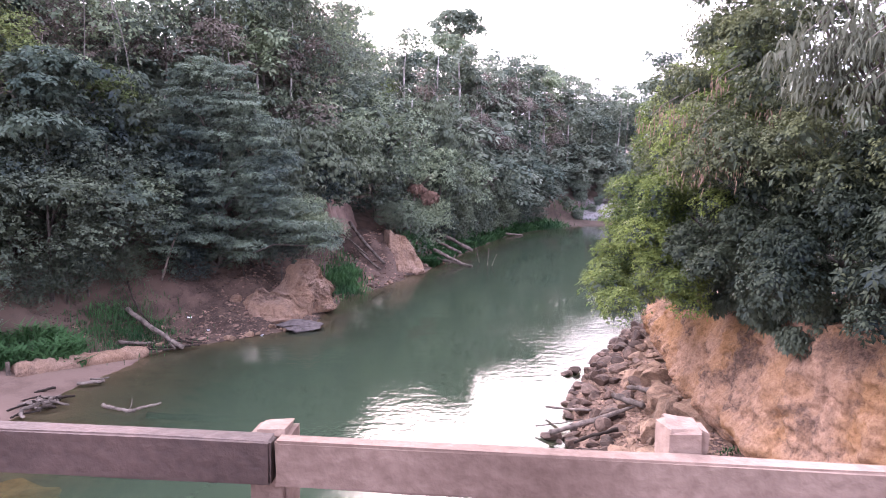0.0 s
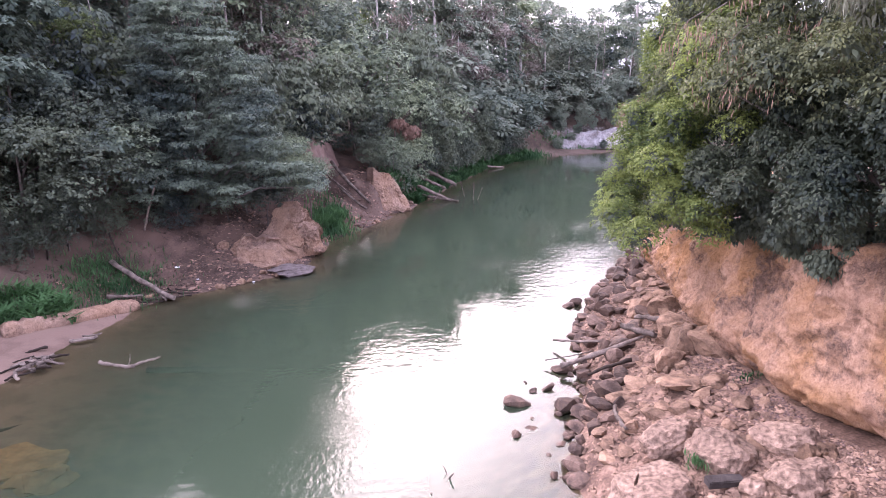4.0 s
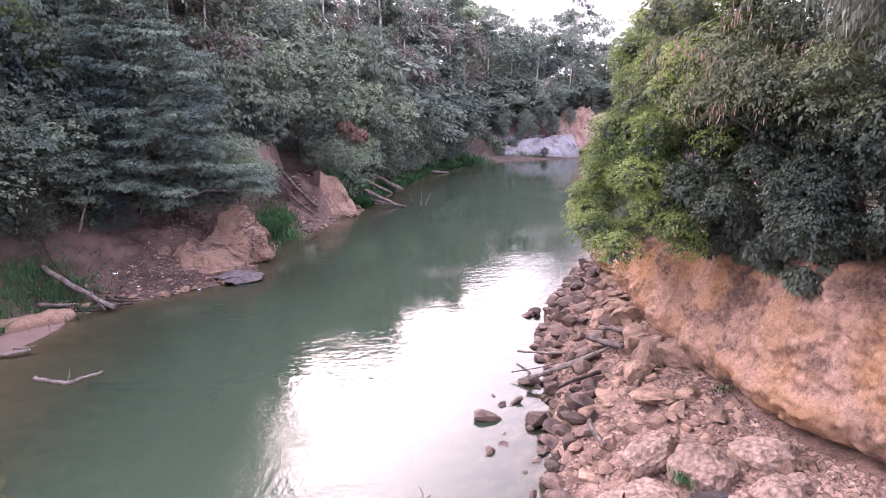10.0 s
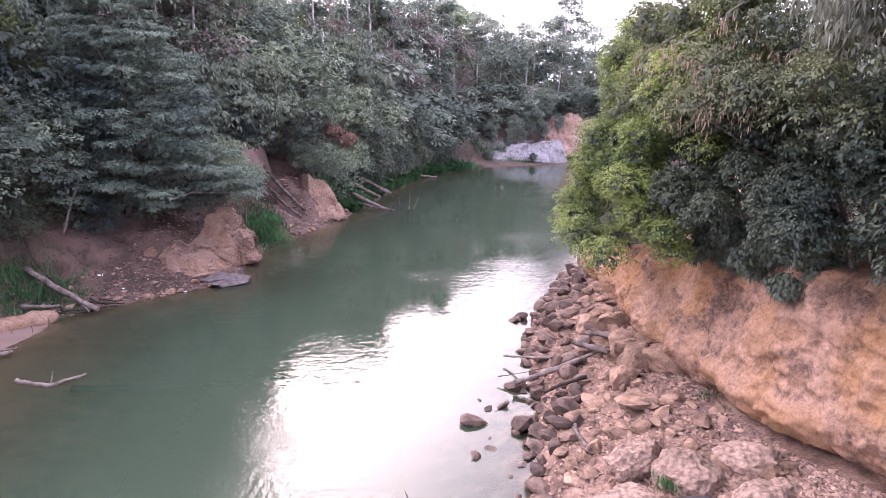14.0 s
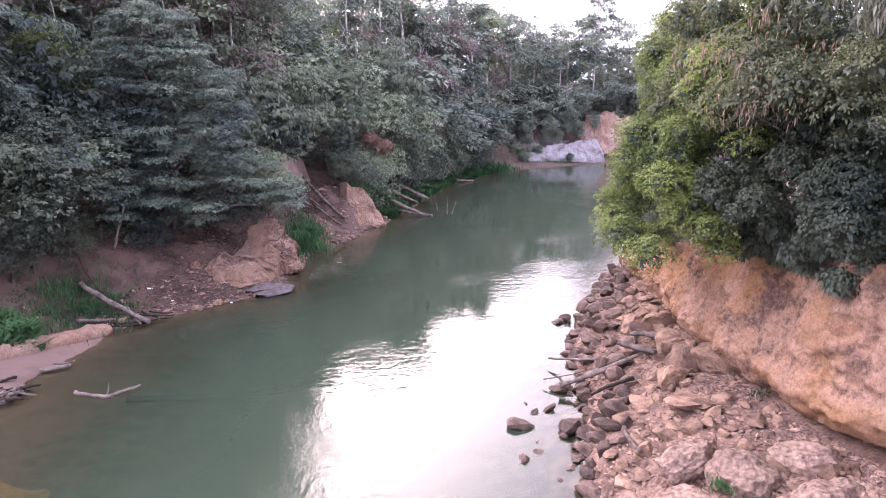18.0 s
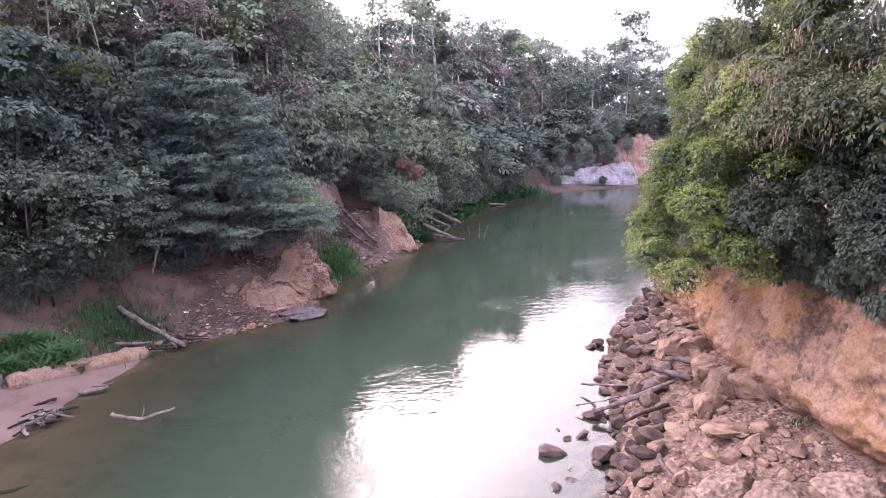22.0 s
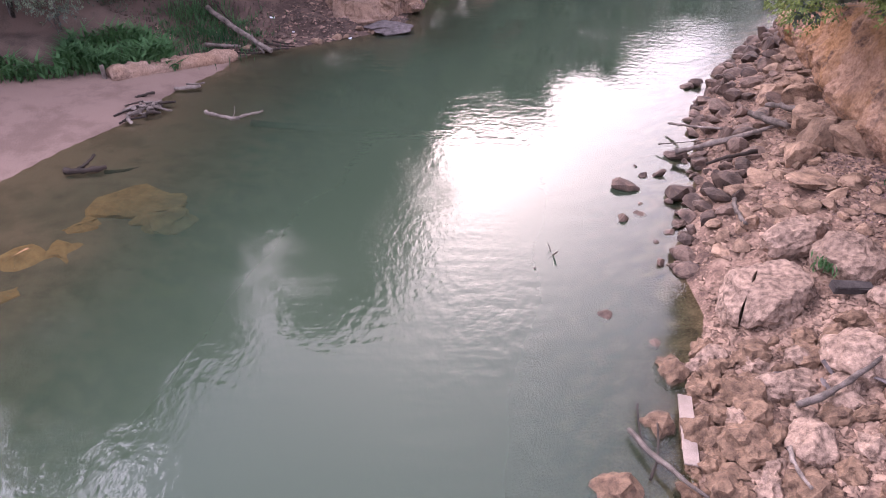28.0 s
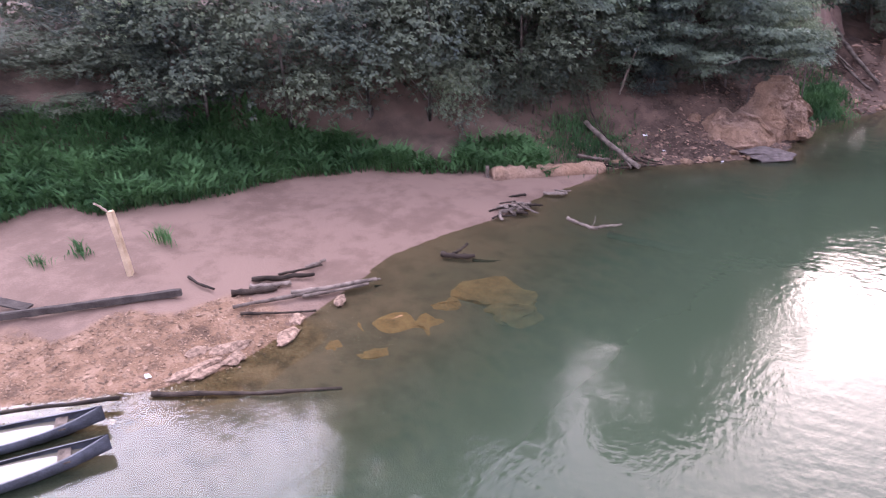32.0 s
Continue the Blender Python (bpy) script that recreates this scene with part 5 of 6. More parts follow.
# loose stones, dark and wet along the waterline, paler above
taken, count = [], 0
while count < 300:
    y = float(rs.uniform(4.6, 26.5))
    edge = np.interp(y, RIGHT[3:, 1], RIGHT[3:, 0])
    foot = np.interp(y, BLUFF[:, 1], BLUFF[:, 0])
    x = edge + (foot - edge) * rs.uniform(0.0, 0.96) ** 1.15 if rs.random() < 0.62 else edge + rs.uniform(-0.12, 0.7)
    rel = x - edge
    dark = rel < 0.75 + 0.5 * (y > 12) + 0.6 * (y > 16) + rs.normal(0, 0.25)
    size = rs.uniform(0.28, 0.68) if dark else rs.uniform(0.18, 0.52) * (1.15 if y > 12 else 1.0)
    if y < 8.6:
        size *= 0.72
    if 4.2 < x < 7.2 and 8.0 < y < 10.4:
        continue
    if foot - x < 1.0 and y < 14 and rs.random() < 0.75:
        continue
    if any((x - a) ** 2 + (y - b) ** 2 < (0.36 * (size + c)) ** 2 for a, b, c in taken):
        continue
    taken.append((x, y, size))
    count += 1
    stone(x, y, size, LUMPS[count % 5] if y < 8.6 else (WETS if dark else STONES)[count % (6 if dark else 10)], "crumbly rounded stone on the near shore" if y < 8.6 else "dark wet angular stone at the waterline" if dark else "dry pinkish angular stone on the shore",
          "stone", 0.14, None, "stones of the rocky shore", None, None, rs.uniform(0.8, 1.3), rs.uniform(0.7, 1.1), rs.uniform(0.7, 1.15))


def chips(seed, n, x0, x1, spread, name, label, material, place):
    """Many small angular chips in one mesh."""
    rng = np.random.default_rng(seed)
    octa = np.array([(1, 0, 0), (0, 1, 0), (-1, 0, 0), (0, -1, 0), (0, 0, 0.8), (0, 0, -0.8)], float)
    tri = np.array([(0, 1, 4), (1, 2, 4), (2, 3, 4), (3, 0, 4), (1, 0, 5), (2, 1, 5), (3, 2, 5), (0, 3, 5)])
    p, size = place(rng, n)
    n = len(p)
    v = octa[None] * rng.uniform(0.6, 1.3, (n, 6, 1)) * np.stack([size * rng.uniform(0.7, 1.4, n), size * rng.uniform(0.6, 1.1, n), size * rng.uniform(0.35, 0.8, n)], -1)[:, None]
    a = rng.uniform(0, 6.283, n)
    c, s_ = np.cos(a)[:, None], np.sin(a)[:, None]
    v = np.stack([v[..., 0] * c - v[..., 1] * s_, v[..., 0] * s_ + v[..., 1] * c, v[..., 2] + 0.4 * v[..., 0] * rng.uniform(-1, 1, (n, 1))], -1)
    v = v + p[:, None]
    f = (tri[None] + (np.arange(n) * 6)[:, None, None]).reshape(-1, 3)
    return thing(name, label, "rubble", None, mesh_from(name, v.reshape(-1, 3), f), material, kind="stuff")


STONE_OCHRE_LOOSE = mat("ochre_crumbs", (0.085, 0.05, 0.031), (0.26, 0.17, 0.115), 3.0, 0.95, 0.8, 30, island=0.35)


def shore_place(rng, n):
    y = rng.uniform(3.5, 26, n)
    edge, foot = np.interp(y, RIGHT[3:, 1], RIGHT[3:, 0]), np.interp(y, BLUFF[:, 1], BLUFF[:, 0])
    x = edge + (foot - edge) * rng.uniform(0.02, 1.0, n)
    return np.stack([x, y, land(x, y)[0] + 0.01], -1), np.clip(rng.gamma(2.4, 0.022, n), 0.015, 0.09)


def foot_place(rng, n):
    y = rng.uniform(5, 14, n)
    x = np.interp(y, BLUFF[:, 1], BLUFF[:, 0]) - np.abs(rng.normal(0.1, 0.55, n))
    return np.stack([x, y, land(x, y)[0] + 0.005], -1), rng.uniform(0.012, 0.035, n)


def near_place(rng, n):
    y = rng.uniform(4.2, 9.6, n)
    edge, foot = np.interp(y, RIGHT[3:, 1], RIGHT[3:, 0]), np.interp(y, BLUFF[:, 1], BLUFF[:, 0])
    x = edge + (foot - edge) * rng.uniform(0.0, 1.0, n)
    return np.stack([x, y, land(x, y)[0] + 0.012], -1), np.clip(rng.gamma(2.2, 0.018, n), 0.012, 0.1)


chips(306, 9000, 0, 0, 0, "shore_crumbs", "crumbs of brown clay and grit on the near shore", RUBBLE, near_place)
chips(301, 9000, 0, 0, 0, "rubble", "broken pinkish rubble between the stones", RUBBLE, shore_place)
def left_place(rng, n):
    y = rng.uniform(23.2, 50, n)
    x = np.interp(y, LEFT[13:22, 1], LEFT[13:22, 0]) - rng.uniform(0.1, 4.2, n)
    return np.stack([x, y, land(x, y)[0] + 0.01], -1), np.clip(rng.gamma(2.0, 0.025, n), 0.02, 0.16)


chips(303, 7000, 0, 0, 0, "bank_rubble", "crumbled brown clods on the shaded bank", mat("brown_clods", (0.06, 0.036, 0.026), (0.26, 0.165, 0.12), 3, 0.95, 0.6, 30, island=0.5), left_place)
chips(302, 5000, 0, 0, 0, "leaf_litter", "dark dry litter along the cliff foot", mat("dark_litter", (0.05, 0.032, 0.028), (0.17, 0.11, 0.09), 4, 0.95, 0.3, 40, island=0.5), foot_place)

def landing_place(rng, n):
    x, y = rng.uniform(-20, -9.8, n), rng.uniform(2, 12, n)
    a_ = land(x, y)
    keep = (a_[5] > 0.5) & (a_[0] > -0.08)
    x, y = x[keep], y[keep]
    return np.stack([x, y, a_[0][keep] + 0.005], -1), np.clip(rng.gamma(2.0, 0.012, len(x)), 0.01, 0.08)


chips(304, 24000, 0, 0, 0, "landing_rubble", "crumbled ochre clay on the canoe landing", STONE_OCHRE_LOOSE, landing_place)

def litter_place(rng, n):
    y = rng.uniform(23.4, 34, n)
    x = np.interp(y, LEFT[13:22, 1], LEFT[13:22, 0]) - np.abs(rng.normal(2.6, 1.6, n)) - 0.3
    return np.stack([x, y, land(x, y)[0] + 0.008], -1), rng.uniform(0.015, 0.06, n)


chips(305, 8000, 0, 0, 0, "bank_litter", "fallen leaves and crumbs on the shaded bank", mat("bank_litter", (0.02, 0.014, 0.01), (0.12, 0.08, 0.058), 4, 0.95, 0.3, 40, island=0.6), litter_place)

# ---- wood on the right shore ----


def log_between(a, b, r, name, label, material, seed=1, lift=0.0, bend=0.06, taper=0.75, category="driftwood", sides=8):
    a, b = Vector(a) + Vector((0, 0, lift)), Vector(b) + Vector((0, 0, lift))
    rng = np.random.default_rng(seed)
    side = (b - a).cross(Vector((0, 0, 1))).normalized() if abs((b - a).normalized().z) < 0.95 else Vector((1, 0, 0))
    n = 10
    pts = [a.lerp(b, i / (n - 1)) + side * (bend * math.sin(i / (n - 1) * 3.1) + rng.normal(0, r * 0.2)) + Vector((0, 0, rng.normal(0, r * 0.14))) for i in range(n)]
    radii = [r * (1 - (1 - taper) * i / (n - 1)) * rng.uniform(0.74, 1.16) for i in range(n)]
    return thing(name, label, category, None, stick(pts, radii, sides, seed, 0.2), material)


log_between((5.65, 15.35, 0.12), (8.1, 15.25, 0.95), 0.07, "driftwood_log", "long grey driftwood log that reaches the water", WOOD_GREY, 1, 0.1, 0.1)
log_between((7.55, 16.05, 0.85), (7.85, 14.6, 1.1), 0.085, "driftwood_log", "short squared grey log on the stones", WOOD_GREY, 2, 0.12, 0.02, 0.95, sides=6)
log_between((8.1, 16.4, 0.95), (8.4, 15.35, 1.2), 0.075, "driftwood_log", "short squared grey log on the stones", WOOD_GREY, 3, 0.12, 0.02, 0.95, sides=6)
log_between((7.0, 14.0, 0.75), (5.9, 13.95, 0.45), 0.05, "driftwood_log", "thin dark branch across the stones", WOOD_WET, 4, 0.12)
log_between((5.85, 12.1, 0.6), (5.6, 10.85, 0.75), 0.05, "driftwood_stick", "pale stick on the stones", WOOD_GREY, 5, 0.1)
log_between((8.9, 12.7, 1.45), (8.55, 11.85, 1.5), 0.07, "driftwood_log", "grey stake against the cliff foot", WOOD_GREY, 6, 0.1, 0.0, 0.9, sides=5)
log_between((6.0, 17.2, 0.1), (6.9, 15.9, 0.5), 0.04, "driftwood_stick", "pale stick at the waterline", WOOD_GREY, 7, 0.1)
log_between((5.4, 15.9, 0.05), (6.6, 15.5, 0.4), 0.018, "driftwood_stick", "thin twig at the waterline", WOOD_GREY, 8, 0.12)
log_between((2.6, 6.55, 0.03), (3.3, 5.3, 0.2), 0.035, "driftwood_stick", "pale peeled stick in the shallows", WOOD_GREY, 9, 0.06, 0.05)
log_between((2.72, 5.75, 0.0), (3.0, 6.6, 0.12), 0.022, "driftwood_stick", "dark twig in the shallows", WOOD_WET, 10, 0.05, 0.05)
log_between((2.85, 7.05, 0.02), (2.78, 6.1, 0.05), 0.018, "driftwood_stick", "dark twig in the shallows", WOOD_WET, 11, 0.05, 0.05)
log_between((4.55, 6.25, 0.75), (5.75, 6.75, 1.15), 0.045, "driftwood_stick", "grey crooked branch on the stones", WOOD_GREY, 12, 0.16, 0.08)
log_between((4.25, 5.65, 0.7), (4.25, 5.05, 0.7), 0.03, "driftwood_stick", "grey stick on the stones", WOOD_GREY, 13, 0.12)
thing("board", "pale split board in the shallows", "board", pose(3.42, 6.55, 0.12, 4, -3, 79), slab_board((1.22, 0.2, 0.03), 21, 0.012), PLANK_PALE)
thing("black_block", "square black timber offcut on the stones", "timber", pose(6.3, 8.52, 1.12, 8, 3, 2), slab_board((0.62, 0.2, 0.14), 22, 0.008), TAR)
for x, y, t_ in ((5.35, 6.95, 30), (5.15, 6.55, 80), (5.75, 6.45, 120), (4.75, 6.9, 10)):
    thing("slate", "thin grey slab of slate among the stones", "stone", pose(x, y, ground_z(x, y) + 0.12, 25, 12, t_), slab_board((0.34, 0.24, 0.04), int(t_), 0.02), STONE_GREY)

# ---- the left bank: ledge, slab, clay faces ----


def ledge():
    """The low rounded edge of packed sand above the beach, like a lying log."""
    bm = bmesh.new()
    rng = np.random.default_rng(5)
    pts, rad = [], []
    for i in range(25):
        f = i / 24
        pts.append((-10.35 + 3.15 * f, 20.3 + 2.75 * f, 0.22 - 0.14 * f + rng.normal(0, 0.015)))
        rad.append(0.36 - 0.06 * f + rng.normal(0, 0.02))
    rad[0], rad[-1] = 0.3, 0.16
    tube(bm, pts, rad, 16, 0.06, rng)
    return bm


thing("sand_ledge", "rounded pink ledge of packed sand above the beach", "sand bank", None, ledge(), CLAY)
thing("ledge_post", "short square stake at the end of the ledge", "stake", pose(-10.42, 20.15, 0.3, 0, 0, 30), slab_board((0.12, 0.1, 0.75), 3), WOOD_GREY)
clay_lump("rock_slab", "flat grey slab of rock at the waterline", -2.5, 26.7, 0.12, 1.9, 1.7, 0.32, 401, STONE_GREY, 25, 3, 0.06)


def clay_face(name, label, foot, top, material, seed, relief=0.16, blocky=0.0, n=60, m=44, ends=0.28):
    """A steep broken face of clay between a line along its foot and a line along its top; its edges run back into the bank."""
    foot, top = [Vector(p_) for p_ in foot], [Vector(p_) for p_ in top]
    out = (foot[-1] - foot[0]).cross(Vector((0, 0, 1))).normalized()

    def on(line, u):
        f = u * (len(line) - 1)
        i_ = min(int(f), len(line) - 2)
        return line[i_].lerp(line[i_ + 1], f - i_)

    verts, faces = [], []
    for i_ in range(n):
        u = i_ / (n - 1)
        for j_ in range(m):
            v = j_ / (m - 1)
            k_ = min(v / 0.85, 1.0)
            side_ = min(u, 1 - u)
            ragged = 0.8 + 0.22 * noise.noise(Vector((u * 3.1, seed, 0.0))) + 0.07 * noise.noise(Vector((u * 9.0, seed, 3.0)))
            p_ = on(foot, u).lerp(on(top, u), k_ * min(1.0, side_ / ends) ** 0.6 * ragged)
            q = p_ * 1.0 + Vector((seed, 0, 0))
            d_ = noise.noise(q * 0.9) * relief * 1.6 + noise.noise(Vector((q.x * 2.4, q.y * 2.4, q.z * 0.7))) * relief - abs(noise.noise(q * 4.1)) * relief * 0.6 + noise.noise(q * 11) * relief * 0.3 + noise.noise(q * 23) * relief * 0.2
            if blocky:
                d_ += (math.floor(noise.noise(q * 1.3) * 4) / 4) * blocky - 0.3 * blocky * math.sin(min(k_, 1.0) * 3.1)
            d_ -= 0.9 * max(0.0, 1 - side_ / 0.2) ** 2
            z_ = p_.z - (0.4 if j_ == 0 else 0.0)
            if v > 0.85:
                d_ -= (v - 0.85) / 0.15 * 1.1
                z_ -= 0.12 * (v - 0.85) / 0.15
            verts.append((p_.x + out.x * d_, p_.y + out.y * d_, z_ + (noise.noise(Vector((q.x * 1.9, q.y * 1.9, 5.0))) * 0.25 * k_)))
    for i_ in range(n - 1):
        for j_ in range(m - 1):
            a_ = i_ * m + j_
            faces.append((a_, a_ + m, a_ + m + 1, a_ + 1))
    return thing(name, label, "clay bank", None, mesh_from(name, verts, faces), material)


clay_face("clay_block", "upright broken block of pale pink clay under the bushes", [(-2.75, 28.0, 0.6), (-1.7, 28.6, 0.5), (-0.75, 30.2, 0.35)], [(-2.95, 28.9, 2.3), (-2.1, 29.3, 3.0), (-1.1, 30.4, 2.2)], PEACH, 11, 0.24, 0.45)
clay_face("clay_block", "low broken block of pale pink clay on the bank", [(-4.7, 26.9, 0.5), (-3.3, 26.95, 0.45), (-1.9, 27.4, 0.3)], [(-4.6, 28.2, 1.7), (-3.4, 28.0, 1.5), (-2.0, 28.4, 1.0)], PEACH, 23, 0.22, 0.45)
clay_face("clay_spur", "steep smooth spur of pale clay above the water", [(1.55, 38.9, 0.45), (2.6, 39.0, 0.0), (4.1, 39.7, -0.1)], [(0.9, 40.2, 3.0), (1.8, 40.3, 3.1), (2.7, 40.6, 2.6)], PEACH, 37, 0.16)
for i, (x, y, z, a, b, c, t_) in enumerate(((-3.2, 27.0, 0.3, 1.3, 0.8, 0.5, 20), (-4.3, 28.1, 0.7, 1.2, 1.1, 0.8, 0), (-5.3, 28.6, 0.65, 1.4, 1.0, 0.9, 130), (-1.2, 29.6, 0.25, 0.9, 0.6, 0.4, 60), (3.3, 39.3, 0.1, 1.3, 0.8, 0.6, 30))):
    clay_lump("clay_lump", "broken lump of pink clay at the foot of the bank", x, y, z, a, b, c, 410 + i, PEACH, t_, 5, 0.06, 0.55)
clay_lump("bare_bank", "bare brown bank in the shade of the trees", -1.9, 40.5, 2.4, 3.6, 3.6, 4.2, 441, mat("brown_earth", (0.10, 0.062, 0.05), (0.25, 0.165, 0.135), 1.2, 0.95, 0.8, 9), 0, 4, 0.07)
# the far white bank and the pink scar above it
clay_face("far_bank", "white clay bank across the river", [(21.4, 69.4, 0.4), (25.7, 69.7, 0.7), (31.0, 69.5, 0.35)], [(22.9, 71.2, 1.9), (26.8, 71.1, 2.5), (31.6, 70.8, 3.1)], CHALK, 51, 0.17, 0.0, 90, 44, 0.14)
clay_face("far_bank", "pink clay scar above the white bank", [(28.2, 71.3, 1.0), (31.8, 71.4, 1.2), (36.0, 71.1, 0.4)], [(29.6, 74.0, 4.8), (32.6, 73.9, 6.4), (36.4, 73.6, 5.4)], SCAR, 63, 0.2, 0.0, 90, 44, 0.12)
clay_face("far_bank", "small patch of white clay among the reeds", [(18.2, 71.4, 0.3), (21.2, 69.8, 0.2)], [(19.2, 72.5, 1.9), (21.4, 71.4, 1.6)], CHALK, 77, 0.35, 0.25)
# small stones and clods along the left waterline
for i in range(46):
    f = rs.uniform(0, 1)
    k_ = np.interp(f, [0, 1], [23.6, 46])
    x = np.interp(k_, LEFT[13:22, 1], LEFT[13:22, 0]) - abs(rs.normal(0.3, 0.5))
    stone(x, k_, rs.uniform(0.15, 0.42), (WETS if i % 3 == 0 else STONES)[i % 6], "small stone on the muddy bank", "stone", 0.1, None, "stones of the muddy bank")

# ---- driftwood and debris on the left ----
log_between((-8.75, 25.5, 1.05), (-6.05, 23.4, 0.12), 0.10, "driftwood_log", "long pale driftwood log that slants down the bank", WOOD_GREY, 31, 0.05, 0.08)
log_between((-9.1, 26.6, 1.9), (-7.3, 24.6, 0.35), 0.035, "driftwood_stick", "thin dark bough on the bank", WOOD_WET, 32, 0.06, 0.2)
log_between((-7.0, 24.6, 0.3), (-6.3, 23.3, 0.08), 0.05, "driftwood_stick", "pale stick beside the driftwood log", WOOD_GREY, 33, 0.06)
log_between((-8.3, 23.35, 0.3), (-7.2, 23.7, 0.16), 0.07, "driftwood_log", "short log wedged above the beach", WOOD_GREY, 34, 0.08)
for i, (a, b, r) in enumerate((((-7.2, 23.5), (-5.6, 24.0), 0.05), ((-6.9, 24.3), (-5.4, 24.2), 0.04), ((-6.6, 24.7), (-5.9, 24.1), 0.03), ((-7.5, 23.2), (-6.4, 23.4), 0.035), ((-6.3, 24.6), (-5.5, 24.5), 0.03))):
    log_between((*a, max(ground_z(*a), 0) + 0.05), (*b, 0.04), r, "driftwood_stick", "dark wet stick in the driftwood pile", WOOD_WET, 35 + i, 0.05, 0.1)
for i in range(30):
    x, y = -8.4 + rs.normal(0, 0.22), 18.0 + rs.normal(0, 0.42)
    a = rs.uniform(0, 6.28)
    ln = rs.uniform(0.2, 0.7)
    log_between((x, y, 0.1 + rs.uniform(0, 0.12)), (x + math.cos(a) * ln, y + math.sin(a) * ln, 0.06), rs.uniform(0.02, 0.06), "debris_stick", "broken grey wood in a heap at the water's edge", WOOD_GREY if i % 3 else WOOD_WET, 50 + i, 0.02, 0.02)
log_between((-8.2, 19.8, 0.06), (-7.5, 20.05, 0.05), 0.07, "driftwood_log", "small stump of wood on the spit", WOOD_GREY, 70, 0.04)
log_between((-7.9, 20.0, 0.12), (-7.4, 20.2, 0.1), 0.03, "driftwood_stick", "stick on the spit of sand", WOOD_GREY, 71, 0.04)
log_between((-6.7, 17.95, 0.06), (-5.65, 17.55, 0.02), 0.06, "sunken_branch", "pale forked branch lying in the shallow water", WOOD_GREY, 72, 0.03, 0.05)
log_between((-5.95, 17.6, 0.03), (-5.1, 18.0, 0.1), 0.045, "sunken_branch", "pale end of a branch above the water", WOOD_GREY, 73, 0.02, 0.04)
log_between((-5.9, 17.6, 0.0), (-5.8, 17.75, 0.35), 0.02, "sunken_branch", "bare twig that stands out of the water", WOOD_GREY, 74)
log_between((-8.85, 14.2, 0.05), (-8.0, 14.5, 0.05), 0.08, "sunken_branch", "dark knotted wood in the shallows", WOOD_WET, 75, 0.03)
log_between((-8.6, 14.35, 0.05), (-8.35, 14.75, 0.25), 0.045, "sunken_branch", "dark knotted wood in the shallows", WOOD_WET, 76, 0.03)
log_between((-8.1, 14.5, -0.1), (-5.2, 16.6, -0.5), 0.09, "sunken_log", "dark log under the shallow water", WOOD_WET, 77, 0.0, 0.1)
log_between((-5.4, 17.7, -0.12), (-1.6, 18.4, -0.6), 0.10, "sunken_log", "dark log under the water beyond the branch", WOOD_WET, 78, 0.0, 0.1)
log_between((-9.6, 12.1, -0.1), (-7.7, 14.4, -0.42), 0.08, "sunken_log", "dark log under the shallow water", WOOD_WET, 79, 0.0, 0.1)
for i, (a, b, r, z1, z2, m_) in enumerate((((-11.65, 9.4), (-9.5, 12.25), 0.07, 0.22, 0.1, WOOD_GREY), ((-10.9, 10.55), (-9.55, 12.15), 0.085, 0.2, 0.12, WOOD_GREY), ((-10.6, 10.6), (-9.6, 11.9), 0.06, 0.14, 0.1, WOOD_GREY),
                                          ((-11.3, 9.3), (-9.95, 10.3), 0.05, 0.18, 0.06, WOOD_WET), ((-12.15, 9.85), (-11.4, 10.6), 0.12, 0.26, 0.2, WOOD_WET), ((-12.2, 10.6), (-11.15, 11.7), 0.1, 0.28, 0.14, WOOD_WET),
                                          ((-12.0, 10.3), (-11.3, 11.0), 0.11, 0.24, 0.18, WOOD_GREY), ((-13.6, 9.85), (-12.6, 9.75), 0.06, 0.4, 0.32, WOOD_WET), ((-11.6, 11.9), (-11.45, 12.5), 0.07, 0.16, 0.14, WOOD_GREY),
                                          ((-11.9, 11.2), (-11.3, 12.2), 0.05, 0.2, 0.16, WOOD_WET))):
    log_between((*a, z1), (*b, z2), r * 0.72, "driftwood_log", "grey weathered log on the wet sand" if m_ is WOOD_GREY else "dark wet log on the sand", m_, 90 + i, 0.02, 0.05)
log_between((-10.75, 6.4, 0.02), (-7.6, 8.2, -0.03), 0.05, "mooring_pole", "long thin pole afloat at the waterline", WOOD_WET, 105, 0.03, 0.05)
stake_foot, stake_head = Vector((-15.06, 9.31, 0.35)), Vector((-15.14, 9.25, 2.1))
stake_bm = slab_board((1.85, 0.2, 0.13), 41, 0.02)
bmesh.ops.transform(stake_bm, matrix=(stake_head - stake_foot).to_track_quat("X", "Z").to_matrix().to_4x4(), verts=stake_bm.verts)
thing("leaning_stake", "pale split stake that leans on the beach", "stake", Matrix.Translation((stake_foot + stake_head) / 2), stake_bm, PEELED)
log_between((-15.12, 9.25, 2.05), (-15.3, 9.0, 2.4), 0.035, "stake_tip", "pale twig at the head of the leaning stake", PLANK_PALE, 106)
thing("tarred_beam", "long dark tarred beam on the sand", "beam", pose(-15.0, 7.45, 0.42, 0, 0, 42), slab_board((5.2, 0.14, 0.16), 42, 0.02), TAR)
thing("dark_board", "dark board beside the tarred beam", "board", pose(-16.2, 6.95, 0.5, 0, 10, 20), slab_board((0.9, 0.3, 0.04), 43, 0.01), TAR)
for x, y, s_ in ((-6.6, 26.2, 0.16), (-5.74, 25.7, 0.1), (-3.6, 25.5, 0.1), (-11.3, 6.75, 0.16), (-7.4, 23.9, 0.09)):
    thing("litter_scrap", "scrap of white plastic on the bank", "litter", pose(x, y, max(ground_z(x, y), 0) + 0.03, 12, 8, x * 50), slab_board((s_, s_ * 0.6, 0.02), 44, 0.02), LITTER)
